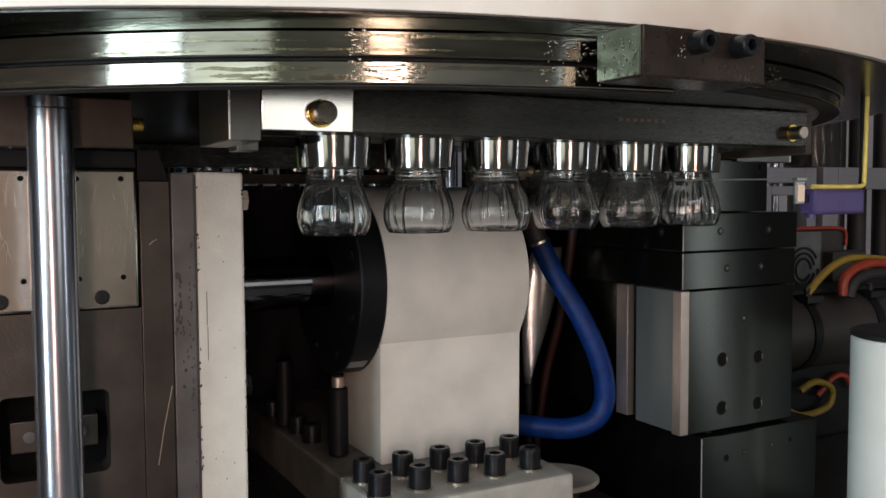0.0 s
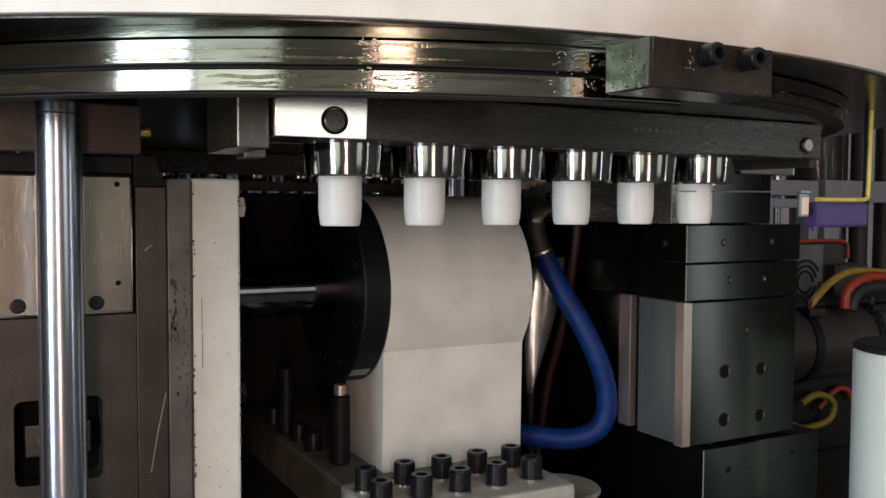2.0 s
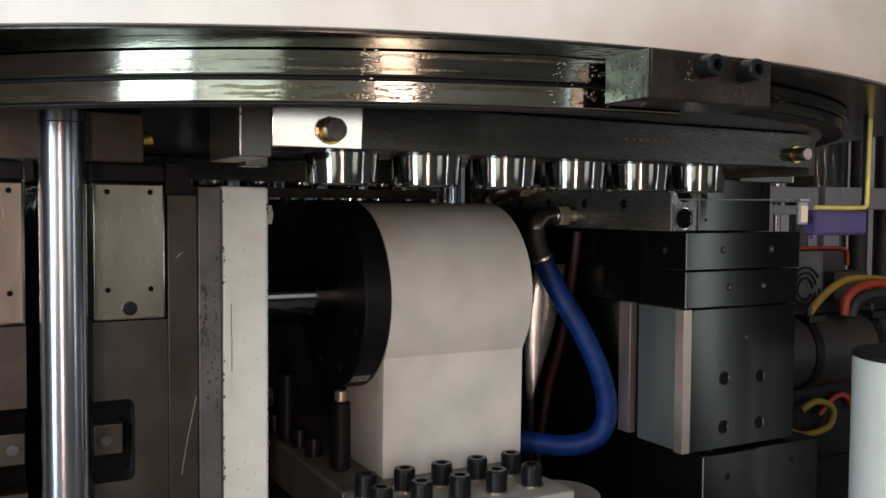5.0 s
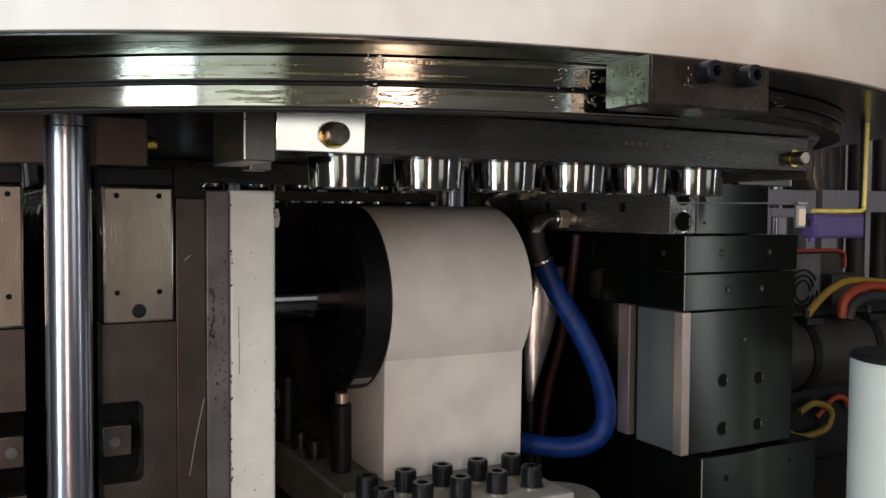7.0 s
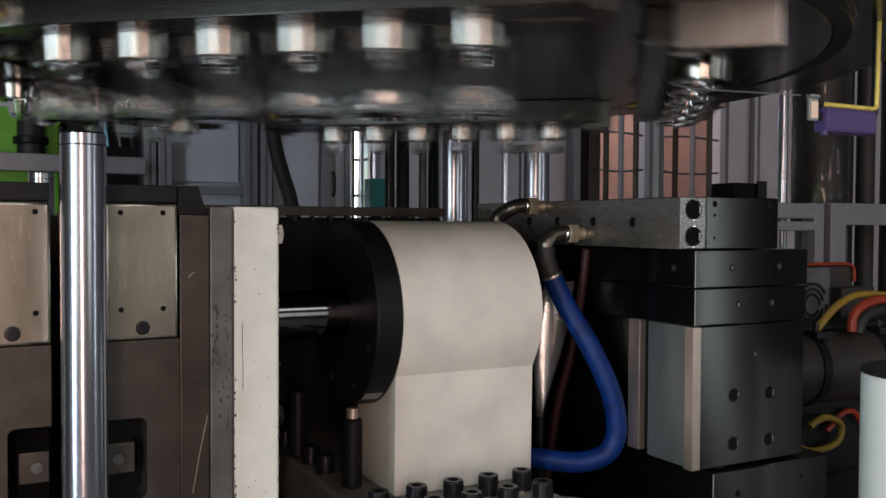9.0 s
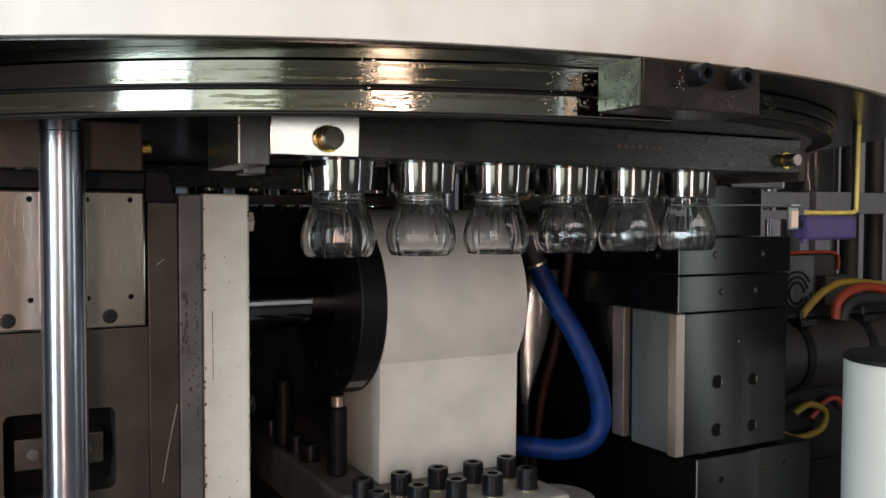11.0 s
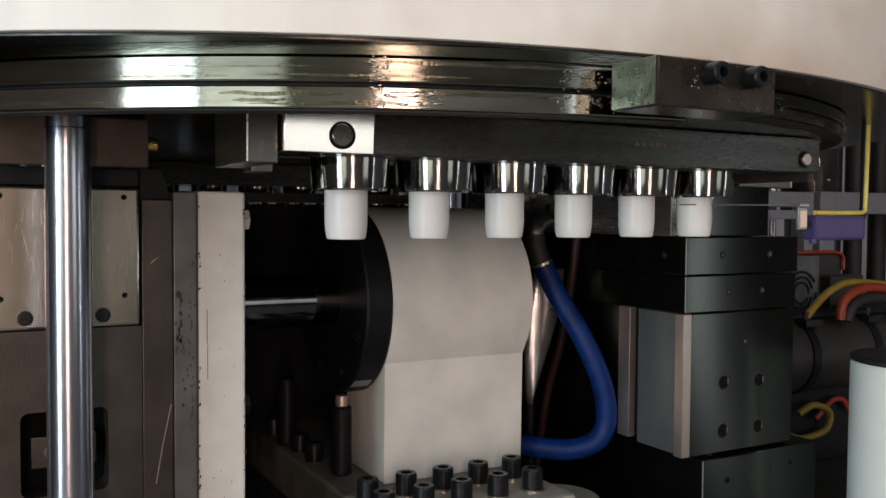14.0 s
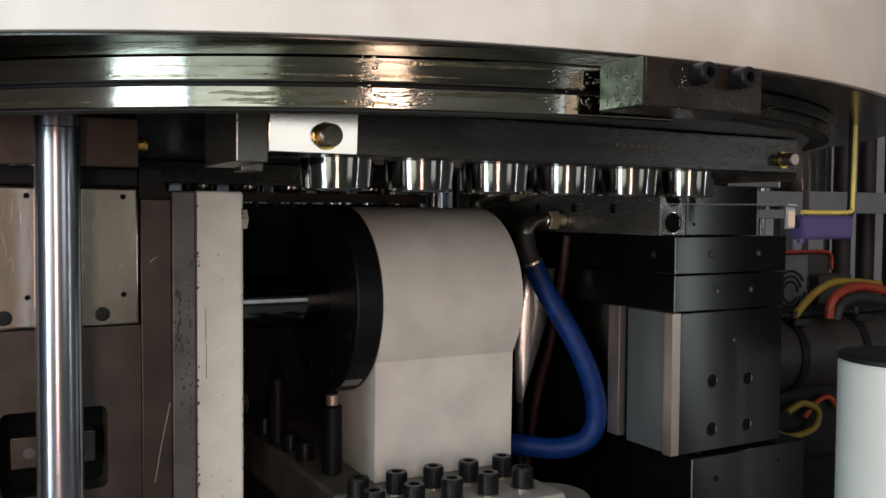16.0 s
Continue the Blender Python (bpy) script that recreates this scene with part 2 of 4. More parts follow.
def part(name, bm, material, parent=None, label="", smooth=True, sharp=20):
    if id(bm) in ROUND:
        sharp = 60
        ROUND.discard(id(bm))
    me = bpy.data.meshes.new(name)
    bmesh.ops.recalc_face_normals(bm, faces=bm.faces)
    bm.to_mesh(me)
    bm.free()
    if smooth:
        for p in me.polygons:
            p.use_smooth = True
        me.set_sharp_from_angle(angle=radians(sharp))
    me.materials.append(material)
    ob = new(name, me)
    ob.parent = parent
    if label:
        tagged(ob, label)
    return ob


def thing(name, label, category, group="", at=(0, 0, 0)):
    ob = new(name)
    ob.location = at
    ob.empty_display_size = 0.02
    return tagged(ob, label, category, group)


def box(x0, x1, y0, y1, z0, z1, bevel=0.0015, bm=None, m=None):
    own = bm or bmesh.new()
    r = bmesh.ops.create_cube(own, size=1.0)
    vs = r["verts"]
    bmesh.ops.scale(own, verts=vs, vec=(x1 - x0, y1 - y0, z1 - z0))
    bmesh.ops.translate(own, verts=vs, vec=((x0 + x1) / 2, (y0 + y1) / 2, (z0 + z1) / 2))
    if bevel:
        es = list({e for v in vs for e in v.link_edges})
        out = bmesh.ops.bevel(own, geom=es, offset=bevel, segments=2, profile=0.5, affect='EDGES')
        vs = list({v for fc in out["faces"] for v in fc.verts} | {v for v in vs if v.is_valid})
    if m is not None:
        bmesh.ops.transform(own, matrix=m, verts=vs)
    return own


def rod(p0, p1, r0, r1=None, seg=32, chamfer=0.0, bm=None):
    """A closed round bar from p0 to p1."""
    own = bm or bmesh.new()
    p0, p1 = Vector(p0), Vector(p1)
    d = p1 - p0
    r1 = r0 if r1 is None else r1
    q = d.to_track_quat("Z", "Y").to_matrix().to_4x4()
    h, c = d.length, chamfer
    prof = [(r0 - c, 0), (r0, c), (r1, h - c), (r1 - c, h)] if c else [(r0, 0), (r1, h)]
    spin(prof, seg, own, Matrix.Translation(p0) @ q)
    return own


def spin(prof, seg=32, bm=None, m=None, start=0.0, turn=360.0, closed_ends=True):
    """Turns a profile of (radius, height) round the z axis; part turns are closed with end faces."""
    own = bm or bmesh.new()
    full = turn >= 360
    n = seg if full else seg + 1
    rings = []
    for i in range(n):
        a = radians(start + turn * i / seg)
        rings.append([own.verts.new((r * math.cos(a), r * math.sin(a), z)) for r, z in prof])
    for i in range(seg):
        a, b = rings[i], rings[(i + 1) % n]
        for j in range(len(prof) - 1):
            own.faces.new((a[j], b[j], b[j + 1], a[j + 1]))
    if closed_ends:
        if full:
            if prof[0][0] > 1e-6:
                own.faces.new([rg[0] for rg in rings][::-1])
            if prof[-1][0] > 1e-6:
                own.faces.new([rg[-1] for rg in rings])
        else:
            own.faces.new([rg[0] for rg in rings][::-1])
            own.faces.new([rg[-1] for rg in rings])
            ends = [rings[0], rings[-1]]
            own.faces.new(ends[0])
            own.faces.new(ends[1][::-1])
    if m is not None:
        vs = [v for rg in rings for v in rg]
        bmesh.ops.transform(own, matrix=m, verts=vs)
    return own


def loop_spin(prof, seg=96, bm=None, m=None, start=0.0, turn=360.0):
    """Turns a closed profile, as a ring with a section of its own; part turns get end caps."""
    own = bm or bmesh.new()
    full = turn >= 360
    n = seg if full else seg + 1
    rings = []
    for i in range(n):
        a = radians(start + turn * i / seg)
        rings.append([own.verts.new((r * math.cos(a), r * math.sin(a), z)) for r, z in prof])
    k = len(prof)
    for i in range(seg):
        a, b = rings[i], rings[(i + 1) % n]
        for j in range(k):
            own.faces.new((a[j], b[j], b[(j + 1) % k], a[(j + 1) % k]))
    if not full:
        own.faces.new(rings[0][::-1])
        own.faces.new(rings[-1])
    if m is not None:
        bmesh.ops.transform(own, matrix=m, verts=[v for rg in rings for v in rg])
    return own


def tube(points, r, seg=14, bm=None, smooth_n=8):
    """A round hose along a smooth curve through the points."""
    own = bm or bmesh.new()
    P = [Vector(p) for p in points]
    pts = []
    for i in range(len(P) - 1):
        a, b, c, d = P[max(i - 1, 0)], P[i], P[i + 1], P[min(i + 2, len(P) - 1)]
        for s in range(smooth_n):
            t = s / smooth_n
            pts.append(0.5 * ((2 * b) + (c - a) * t + (2 * a - 5 * b + 4 * c - d) * t * t + (3 * b - a - 3 * c + d) * t ** 3))
    pts.append(P[-1])
    up = Vector((0.13, 0.21, 0.97))
    rings = []
    for i, p in enumerate(pts):
        d = (pts[min(i + 1, len(pts) - 1)] - pts[max(i - 1, 0)]).normalized()
        s = d.cross(up)
        if s.length < 1e-3:
            s = d.cross(Vector((1, 0, 0)))
        s.normalize()
        up = s.cross(d).normalized()
        rings.append([own.verts.new(p + r * (math.cos(2 * math.pi * k / seg) * s + math.sin(2 * math.pi * k / seg) * up)) for k in range(seg)])
    for a, b in zip(rings, rings[1:]):
        for k in range(seg):
            own.faces.new((a[k], a[(k + 1) % seg], b[(k + 1) % seg], b[k]))
    own.faces.new(rings[0][::-1])
    own.faces.new(rings[-1])
    ROUND.add(id(own))
    return own


def socket_bolt(p, d, r=0.0115, h=0.022, label="black socket-head bolt", parent=None, name="bolt"):
    """A socket-head cap screw: head with a hexagonal recess, standing at p along d."""
    own = bmesh.new()
    prof = [(r, 0), (r, h * 0.9), (r * 0.9, h)]
    q = Matrix.Translation(p) @ Vector(d).to_track_quat("Z", "Y").to_matrix().to_4x4()
    rings = [[own.verts.new((rr * math.cos(math.pi * k / 12), rr * math.sin(math.pi * k / 12), z)) for k in range(24)] for rr, z in prof]
    hexr, k6 = r * 0.56, math.pi / 3
    hexa = []
    for z in (h, h * 0.45):
        ring = []
        for k in range(24):
            a = math.pi * k / 12
            rr = hexr * math.cos(k6 / 2) / math.cos((a % k6) - k6 / 2)
            ring.append(own.verts.new((rr * math.cos(a), rr * math.sin(a), z)))
        hexa.append(ring)
    allr = rings + hexa
    for a, b in zip(allr, allr[1:]):
        for k in range(24):
            own.faces.new((a[k], a[(k + 1) % 24], b[(k + 1) % 24], b[k]))
    own.faces.new(rings[0][::-1])
    own.faces.new(hexa[1])
    bmesh.ops.transform(own, matrix=q, verts=own.verts)
    return part(name, own, BOLT, parent, label)


def bore(p, d, r, parent, name="bore", material=None):
    """A counterbore seen end on: a thin lip, a flush disc painted black for the shade inside, and a small screw head or
    a drawn glint.
    """
    q = Matrix.Translation(p) @ Vector(d).to_track_quat("Z", "Y").to_matrix().to_4x4()
    lip = part(name, loop_spin([(r, -0.003), (r, 0.0003), (r * 0.9, 0.0004), (r * 0.84, -0.003)], 28, None, q), DARKCHROME if r > 0.012 else BED, parent)
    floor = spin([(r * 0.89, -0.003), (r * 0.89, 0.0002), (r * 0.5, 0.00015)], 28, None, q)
    part("bore_shade", floor, SHADE_BLACK, lip)
    if material:
        part("screw_head", rod(q @ Vector((r * 0.1, 0, 0.0001)), q @ Vector((r * 0.1, 0, 0.0006)), r * 0.5, None, 16), material, lip)
    # bright arc drawn as the glint on the rim
    elif r > 0.006:
        part("bore_glint", loop_spin([(r * 0.72, 0.0001), (r * 0.86, 0.0001), (r * 0.86, 0.0004), (r * 0.72, 0.0003)], 10, None, q, -25, 50), FITTING, lip)
    return lip


# ---- the hall ----
def structure(name, bm, material, label, category):
    return tagged(part(name, bm, material), label, category, kind="structure")


structure("floor", box(-3.6, 5.6, -4.8, 4.3, -0.1, 0.0, 0), FLOORM, "grey worn concrete hall floor", "floor")
structure("ceiling", box(-3.6, 5.6, -4.8, 4.3, 4.4, 4.5, 0), CEIL, "grey sheet ceiling of the hall", "ceiling")
west = box(-3.6, -3.45, -1.85, 4.3, 0, 4.4, 0)
box(-3.6, -3.45, -2.88, -1.85, 3.5, 4.4, 0, west)
box(-3.6, -3.45, -2.88, -1.85, 0, 0.1, 0, west)
box(-3.6, -3.45, -4.8, -4.56, 0, 4.4, 0, west)
box(-3.6, -3.45, -4.56, -2.88, 0, 0.79, 0, west)
box(-3.6, -3.45, -4.56, -2.88, 3.21, 4.4, 0, west)
box(-3.6, -3.45, -2.88, -2.79, 0.1, 3.5, 0, west)
structure("wall_west", west, WALLM, "plaster wall with an open gate and an added opening for a fill lamp", "wall")
structure("wall_east", box(5.45, 5.6, -4.8, 4.3, 0, 4.4, 0), WALLM, "plain plaster wall", "wall")
south = box(-3.45, -1.88, -4.8, -4.65, 0, 3.05, 0)
box(-1.36, 0.74, -4.8, -4.65, 0, 3.05, 0, south)
box(2.10, 4.44, -4.8, -4.65, 0, 3.05, 0, south)
box(0.74, 2.10, -4.8, -4.65, 0, 0.88, 0, south)
box(0.74, 2.10, -4.8, -4.65, 2.12, 3.05, 0, south)
box(4.76, 5.45, -4.8, -4.65, 0, 3.05, 0, south)
box(4.44, 4.76, -4.8, -4.65, 2.1, 3.05, 0, south)
box(-1.88, -1.36, -4.8, -4.65, 0, 0.1, 0, south)
box(-1.88, -1.36, -4.8, -4.65, 2.8, 3.05, 0, south)
box(-3.45, -2.6, -4.8, -4.65, 3.05, 3.85, 0, south)
box(2.0, 5.45, -4.8, -4.65, 3.05, 3.85, 0, south)
box(-3.45, 5.45, -4.8, -4.65, 3.85, 4.4, 0, south)
structure("wall_south", south, LIMEWALL, "plaster wall with window openings", "wall")
# north wall with its windows: (x0, x1, z0, z1)
OPEN = [(0.93, 1.10, 0.9, 2.6), (2.27, 2.66, 0.9, 2.6), (2.71, 3.20, 0.9, 2.6)]
north = bmesh.new()
xs = [-3.45] + [v for o in OPEN for v in o[:2]] + [5.45]
for i in range(0, len(xs), 2):
    box(xs[i], xs[i + 1], 2.5, 2.62, 0, 4.4, 0, north)
for o in OPEN:
    box(o[0], o[1], 2.5, 2.62, 0, o[2], 0, north)
    box(o[0], o[1], 2.5, 2.62, o[3], 4.4, 0, north)
structure("wall_north", north, NWALL, "grey painted wall with barred windows", "wall")
structure("wall_outside", box(1.9, 4.2, 3.55, 3.65, 0, 3.2, 0), BRICK, "sunlit reddish brick wall outside the windows", "wall")
area("daylight_yard", (2.8, 3.0, 3.1), (2.8, 3.6, 1.5), 1.6, 0.5, 30, (1.0, 0.9, 0.82))
area("daylight_slit", (1.02, 2.9, 1.8), (1.02, 0.0, 1.5), 0.3, 1.6, 9, (0.95, 0.95, 1.0))
for n, o in enumerate(OPEN):
    win = tagged(thing("window_%d" % (n + 1), "steel-framed barred window with clear panes", "window"), kind="structure")
    fr = box(o[0], o[0] + 0.025, 2.49, 2.53, o[2], o[3], 0.002)
    box(o[1] - 0.025, o[1], 2.49, 2.53, o[2], o[3], 0.002, fr)
    box(o[0], o[1], 2.49, 2.53, o[2], o[2] + 0.03, 0.002, fr)
    box(o[0], o[1], 2.49, 2.53, o[3] - 0.03, o[3], 0.002, fr)
    part("window_frame", fr, ALU, win)
    mid = (o[0] + o[1]) / 2
    for k in range(1, 4):
        x = o[0] + (o[1] - o[0]) * k / 4
        part("mullion", box(x - 0.006, x + 0.006, 2.495, 2.53, o[2] + 0.03, o[3] - 0.03, 0.002), MOULD if k != 2 else ALU, win)
    for k in range(9):
        z = o[2] + 0.15 + k * 0.18
        part("window_bar", tube([(o[0] + 0.02, 2.55, z), (mid, 2.55, z + 0.012 * (-1) ** k), (o[1] - 0.02, 2.55, z)], 0.007, 6, None, 4), GREY, win)
    pane = part("pane", box(o[0] + 0.02, o[1] - 0.02, 2.512, 2.516, o[2] + 0.02, o[3] - 0.02, 0), PANE, win, "", False)
    pane.visible_shadow = False

# ---- the machine bed ----
bed = thing("machine_bed", "dark oily steel machine bed under the stations", "machine bed")
for x0, y0, y1 in ((-0.95, -0.362, 0.75), (0.40, -0.62, -0.3625)):
    part("bed_plate", box(x0, 0.95, y0, y1, 0.80, 0.86, 0.004), BED, bed)
    part("bed_box", box(x0 + 0.01, 0.94, y0 + 0.02, y1 - 0.0025, 0.0, 0.7995, 0.004), BED, bed)
    part("bed_front", box(x0, 0.95, y0, y0 + 0.0195, 0.05, 0.7995, 0.004), CREAM, bed, "cream painted front sheet")
cover = thing("round_cover", "light grey round cover lying on the machine bed", "cover")
part("disc", rod((0.197, -0.170, 0.914), (0.197, -0.170, 0.921), 0.056, None, 56, 0.002), BASEC, cover)
part("stem", rod((0.197, -0.170, 0.86), (0.197, -0.170, 0.914), 0.030, None, 32, 0.002), BED, cover)

# ---- clamp cylinder with its pedestal ----
CY, CZ, CR = -0.057, 1.183, 0.117
cyl = thing("clamp_cylinder", "cream painted hydraulic clamp cylinder on a pedestal", "hydraulic cylinder")
hb = bmesh.new()
# housing section: round top on a straight pedestal, drawn along x
sec = []
low = math.acos(-math.sqrt(1 - (0.093 / CR) ** 2))
for i in range(49):
    a = low - 2 * low * i / 48
    sec.append((CY - CR * math.sin(a), CZ + CR * math.cos(a)))
sec = [(CY - 0.093, 0.966)] + sec + [(CY + 0.025, CZ - 0.092), (CY + 0.025, 0.966)]
ends = []
for x in (-0.045, 0.152):
    ends.append([hb.verts.new((x, y, z)) for y, z in sec])
k = len(sec)
for j in range(k):
    hb.faces.new((ends[0][j], ends[0][(j + 1) % k], ends[1][(j + 1) % k], ends[1][j]))
hb.faces.new(ends[0][::-1])
hb.faces.new(ends[1])
bmesh.ops.bevel(hb, geom=[e for e in hb.edges if abs(e.verts[0].co.x - e.verts[1].co.x) < 1e-6], offset=0.0010, segments=1, affect='EDGES')
part("housing", hb, CREAM, cyl)
part("flange", rod((-0.078, CY, CZ), (-0.0455, CY, CZ), CR + 0.001, None, 72, 0.002), BLACK, cyl, "black flange ring")
for i in range(8):
    a = 2 * math.pi * (i + 0.5) / 8
    socket_bolt((-0.078, CY + 0.095 * math.cos(a), CZ + 0.095 * math.sin(a)), (-1, 0, 0), 0.006, 0.003, "", cyl)
part("name_plate", loop_spin([(0.1181, 0.0), (0.1186, 0.0), (0.1186, 0.023), (0.1181, 0.023)], 6, None, Matrix.Translation((-0.0755, CY, CZ)) @ pose(0, 0, 0, 0, 90, 0), -38, 8), PANEL, cyl, "small pale label")
# one base plate in two pieces: shaded back painted dark, front left cream
part("base_plate", box(-0.106, 0.14, -0.1715, 0.30, 0.905, 0.966, 0.004), SHADED_GRIME, cyl, "grimy base plate with the shade in its colour")
part("base_plate_front", box(-0.106, 0.14, -0.287, -0.172, 0.905, 0.966, 0.005), BASEC, cyl, "thick cream front of the base plate under two rows of bolts")
part("base_riser", box(-0.09, 0.13, -0.27, 0.29, 0.86, 0.905, 0.003), BED, cyl)
for i in range(5):
    for j, (y, dx) in enumerate(((-0.197, 0.0), (-0.249, -0.004))):
        x = -0.087 + 0.0485 * i + dx
        part("washer", loop_spin([(0.0145, 0), (0.0145, 0.002), (0.009, 0.002), (0.009, 0)], 24, None, pose(x, y, 0.966)), FITTING, cyl)
        socket_bolt((x, y, 0.968), (0, 0, 1), 0.0125, 0.024, "", cyl)
for x, y in ((-0.083, -0.012), (-0.084, 0.042), (-0.086, 0.15)):
    socket_bolt((x, y, 0.966), (0, 0, 1), 0.0125, 0.024, "", cyl)
st = rod((-0.075, -0.088, 0.966), (-0.075, -0.088, 1.052), 0.0125, None, 24, 0.002)
part("adjusting_post", st, BLACK, cyl, "black adjusting post")
part("post_tip", rod((-0.075, -0.088, 1.052), (-0.075, -0.088, 1.066), 0.008, None, 20, 0.001), COPPER, cyl, "bare copper-coloured tip")
st = rod((-0.088, 0.085, 0.966), (-0.088, 0.085, 1.06), 0.0125, None, 24, 0.002)
part("adjusting_post", st, BLACK, cyl, "black adjusting post")

# ---- injection mould stack ----
inj = thing("injection_mould", "dark ground steel injection mould stack with bores", "mould")
mb = part("manifold_block", box(0.3075, 0.434, -0.300, 0.20, 1.2665, 1.332, 0.0015), DARKST, inj)
mp_ = part("manifold_bar", box(0.265, 0.307, -0.301, 0.19, 1.267, 1.331, 0.0015), MANIF, inj, "bright ground manifold bar")
for z in (1.3155, 1.2825):
    bore((0.286, -0.301, z), (0, -1, 0), 0.0135, inj, "port")
for y, z in ((-0.213, 1.300), (-0.13, 1.301), (-0.045, 1.301), (0.03, 1.301)):
    bore((0.265, y, z), (-1, 0, 0), 0.007, inj, "screw_hole")
for x, z, r in ((0.322, 1.323, 0.004), (0.322, 1.309, 0.002), (0.322, 1.281, 0.002), (0.419, 1.323, 0.004), (0.419, 1.309, 0.002), (0.419, 1.281, 0.002)):
    bore((x, -0.300, z), (0, -1, 0), r, inj, "screw_hole")
up_ = part("upper_plate", box(0.291, 0.490, -0.3005, 0.22, 1.2185, 1.2655, 0.0012), DARKST, inj)
lo_ = part("lower_plate", box(0.291, 0.487, -0.3005, 0.22, 1.1715, 1.2175, 0.0012), DARKST, inj)
for x in (0.352, 0.437):
    bore((x, -0.3005, 1.243), (0, -1, 0), 0.0045, inj, "screw_hole", PIN)
for x in (0.364, 0.424):
    bore((x, -0.3005, 1.196), (0, -1, 0), 0.0045, inj, "screw_hole", PIN)
bore((0.291, -0.262, 1.242), (-1, 0, 0), 0.005, inj, "screw_hole", PIN)
bd_ = part("body", box(0.302, 0.486, -0.300, 0.22, 0.991, 1.1705, 0.0015), DARKST, inj)
for x, z in ((0.359, 1.081), (0.422, 1.079), (0.359, 1.019), (0.422, 1.018)):
    bore((x, -0.300, z), (0, -1, 0), 0.0095, inj, "bore")
bore((0.395, -0.300, 1.131), (0, -1, 0), 0.0045, inj, "screw_hole", PIN)
part("heat_shield", box(0.290, 0.3015, -0.286, -0.217, 0.994, 1.1705, 0.001), SHIELD, inj, "pale satin shield plate")
part("shield_edge", box(0.288, 0.3018, -0.3015, -0.2865, 0.992, 1.1705, 0.001), COPPER, inj, "pale reddish edge strip")
# thin pale strips drawn along the corners as their edge highlights
for x, y, z0, z1 in ((0.2914, -0.3001, 1.2195, 1.2645), (0.2914, -0.3001, 1.1725, 1.2165), (0.3186, -0.3074, 0.862, 0.986), (0.2653, -0.3007, 1.268, 1.330)):
    part("edge_wear_gleam", rod((x, y, z0), (x, y, z1), 0.0008, None, 8), PANEL, inj, "bright strip drawn as the edge highlight")
part("strip", box(0.290, 0.3015, -0.200, -0.177, 0.996, 1.1705, 0.001), COPPER, inj, "narrow reddish steel strip")
bs_ = part("base_block", box(0.318, 0.527, -0.308, 0.24, 0.861, 0.988, 0.002), DARKST, inj)
for x, z, r in ((0.36, 0.957, 0.005), (0.39, 0.960, 0.003), (0.44, 0.963, 0.003), (0.475, 0.965, 0.004)):
    bore((x, -0.308, z), (0, -1, 0), r, inj, "screw_hole", PIN if r < 0.004 else None)
bore((0.345, -0.290, 0.988), (0, 0, 1), 0.005, inj, "screw_hole", PIN)

# elbows on the manifold and the blue hose
def elbow(y, z, label, to):
    el = thing("pipe_elbow", label, "pipe fitting")
    part("nipple", rod((0.2648, y, z), (0.250, y, z), 0.0085, None, 24, 0.001), NUT, el)
    part("hex_nut", rod((0.2515, y, z), (0.2350, y, z), 0.0140, None, 6, 0.0012), NUT, el, "yellow zinc-plated hexagon nut")
    part("lock_ring", rod((0.2355, y, z), (0.2290, y, z), 0.0118, None, 24, 0.001), FITTING, el)
    part("bend", tube([(0.232, y, z), (0.222, y, z), (0.209, y, z - 0.004), (0.5 * (0.208 + to[0]) - 0.003, to[1], 0.5 * z + 0.5 * to[2]), to], 0.0108, 18), PIN, el, "tarnished bent pipe")
    return el


elbow(-0.008, 1.324, "steel pipe elbow screwed into the manifold", (0.190, 0.01, 1.290))
elbow(-0.108, 1.284, "steel pipe elbow carrying the blue hose", (0.199, -0.110, 1.258))
hose = thing("blue_hose", "blue rubber hose bending down to the machine bed", "hose")
part("sleeve", tube([(0.199, -0.110, 1.264), (0.199, -0.112, 1.248), (0.208, -0.115, 1.222)], 0.0135, 16), RUBBER, hose, "black crimped sleeve")
part("pipe", tube([(0.207, -0.115, 1.226), (0.222, -0.126, 1.187), (0.245, -0.150, 1.133), (0.263, -0.165, 1.085), (0.274, -0.170, 1.045), (0.276, -0.170, 1.010), (0.262, -0.165, 0.985), (0.232, -0.145, 0.973), (0.19, -0.11, 0.975), (0.14, -0.05, 0.978)], 0.0142, 20), HOSE, hose)
part("hose_ring", rod((0.2065, -0.1148, 1.2275), (0.2080, -0.1155, 1.2235), 0.0152, None, 28, 0.0006), FITTING, hose, "bright crimp ring")
duct = thing("flexible_duct", "silvery bent sheet guard behind the hose", "guard")
gs = bmesh.new()
runs = []
for k in range(13):
    h = k / 12
    mid = 0.213 + 0.036 * h
    half = 0.004 + 0.024 * math.sin(math.pi * 0.62 * h)
    row = []
    for j in range(9):
        u = j / 8 * 2 - 1
        row.append(gs.verts.new((mid + half * u, -0.075 - 0.010 * (1 - u * u), 1.025 + 0.19 * h)))
    runs.append(row)
for lo_row, hi_row in zip(runs, runs[1:]):
    for j in range(8):
        gs.faces.new((lo_row[j], lo_row[j + 1], hi_row[j + 1], hi_row[j]))
sheet_ = part("sheet", gs, SHEETM, duct, "crumpled shiny sheet")
thick = sheet_.modifiers.new("thickness", 'SOLIDIFY')
thick.thickness = 0.001
part("stay", rod((0.218, -0.073, 0.861), (0.218, -0.073, 1.045), 0.006, None, 12), BLACK, duct)
rp = thing("red_pipe", "dull red pipe behind the hose", "pipe")
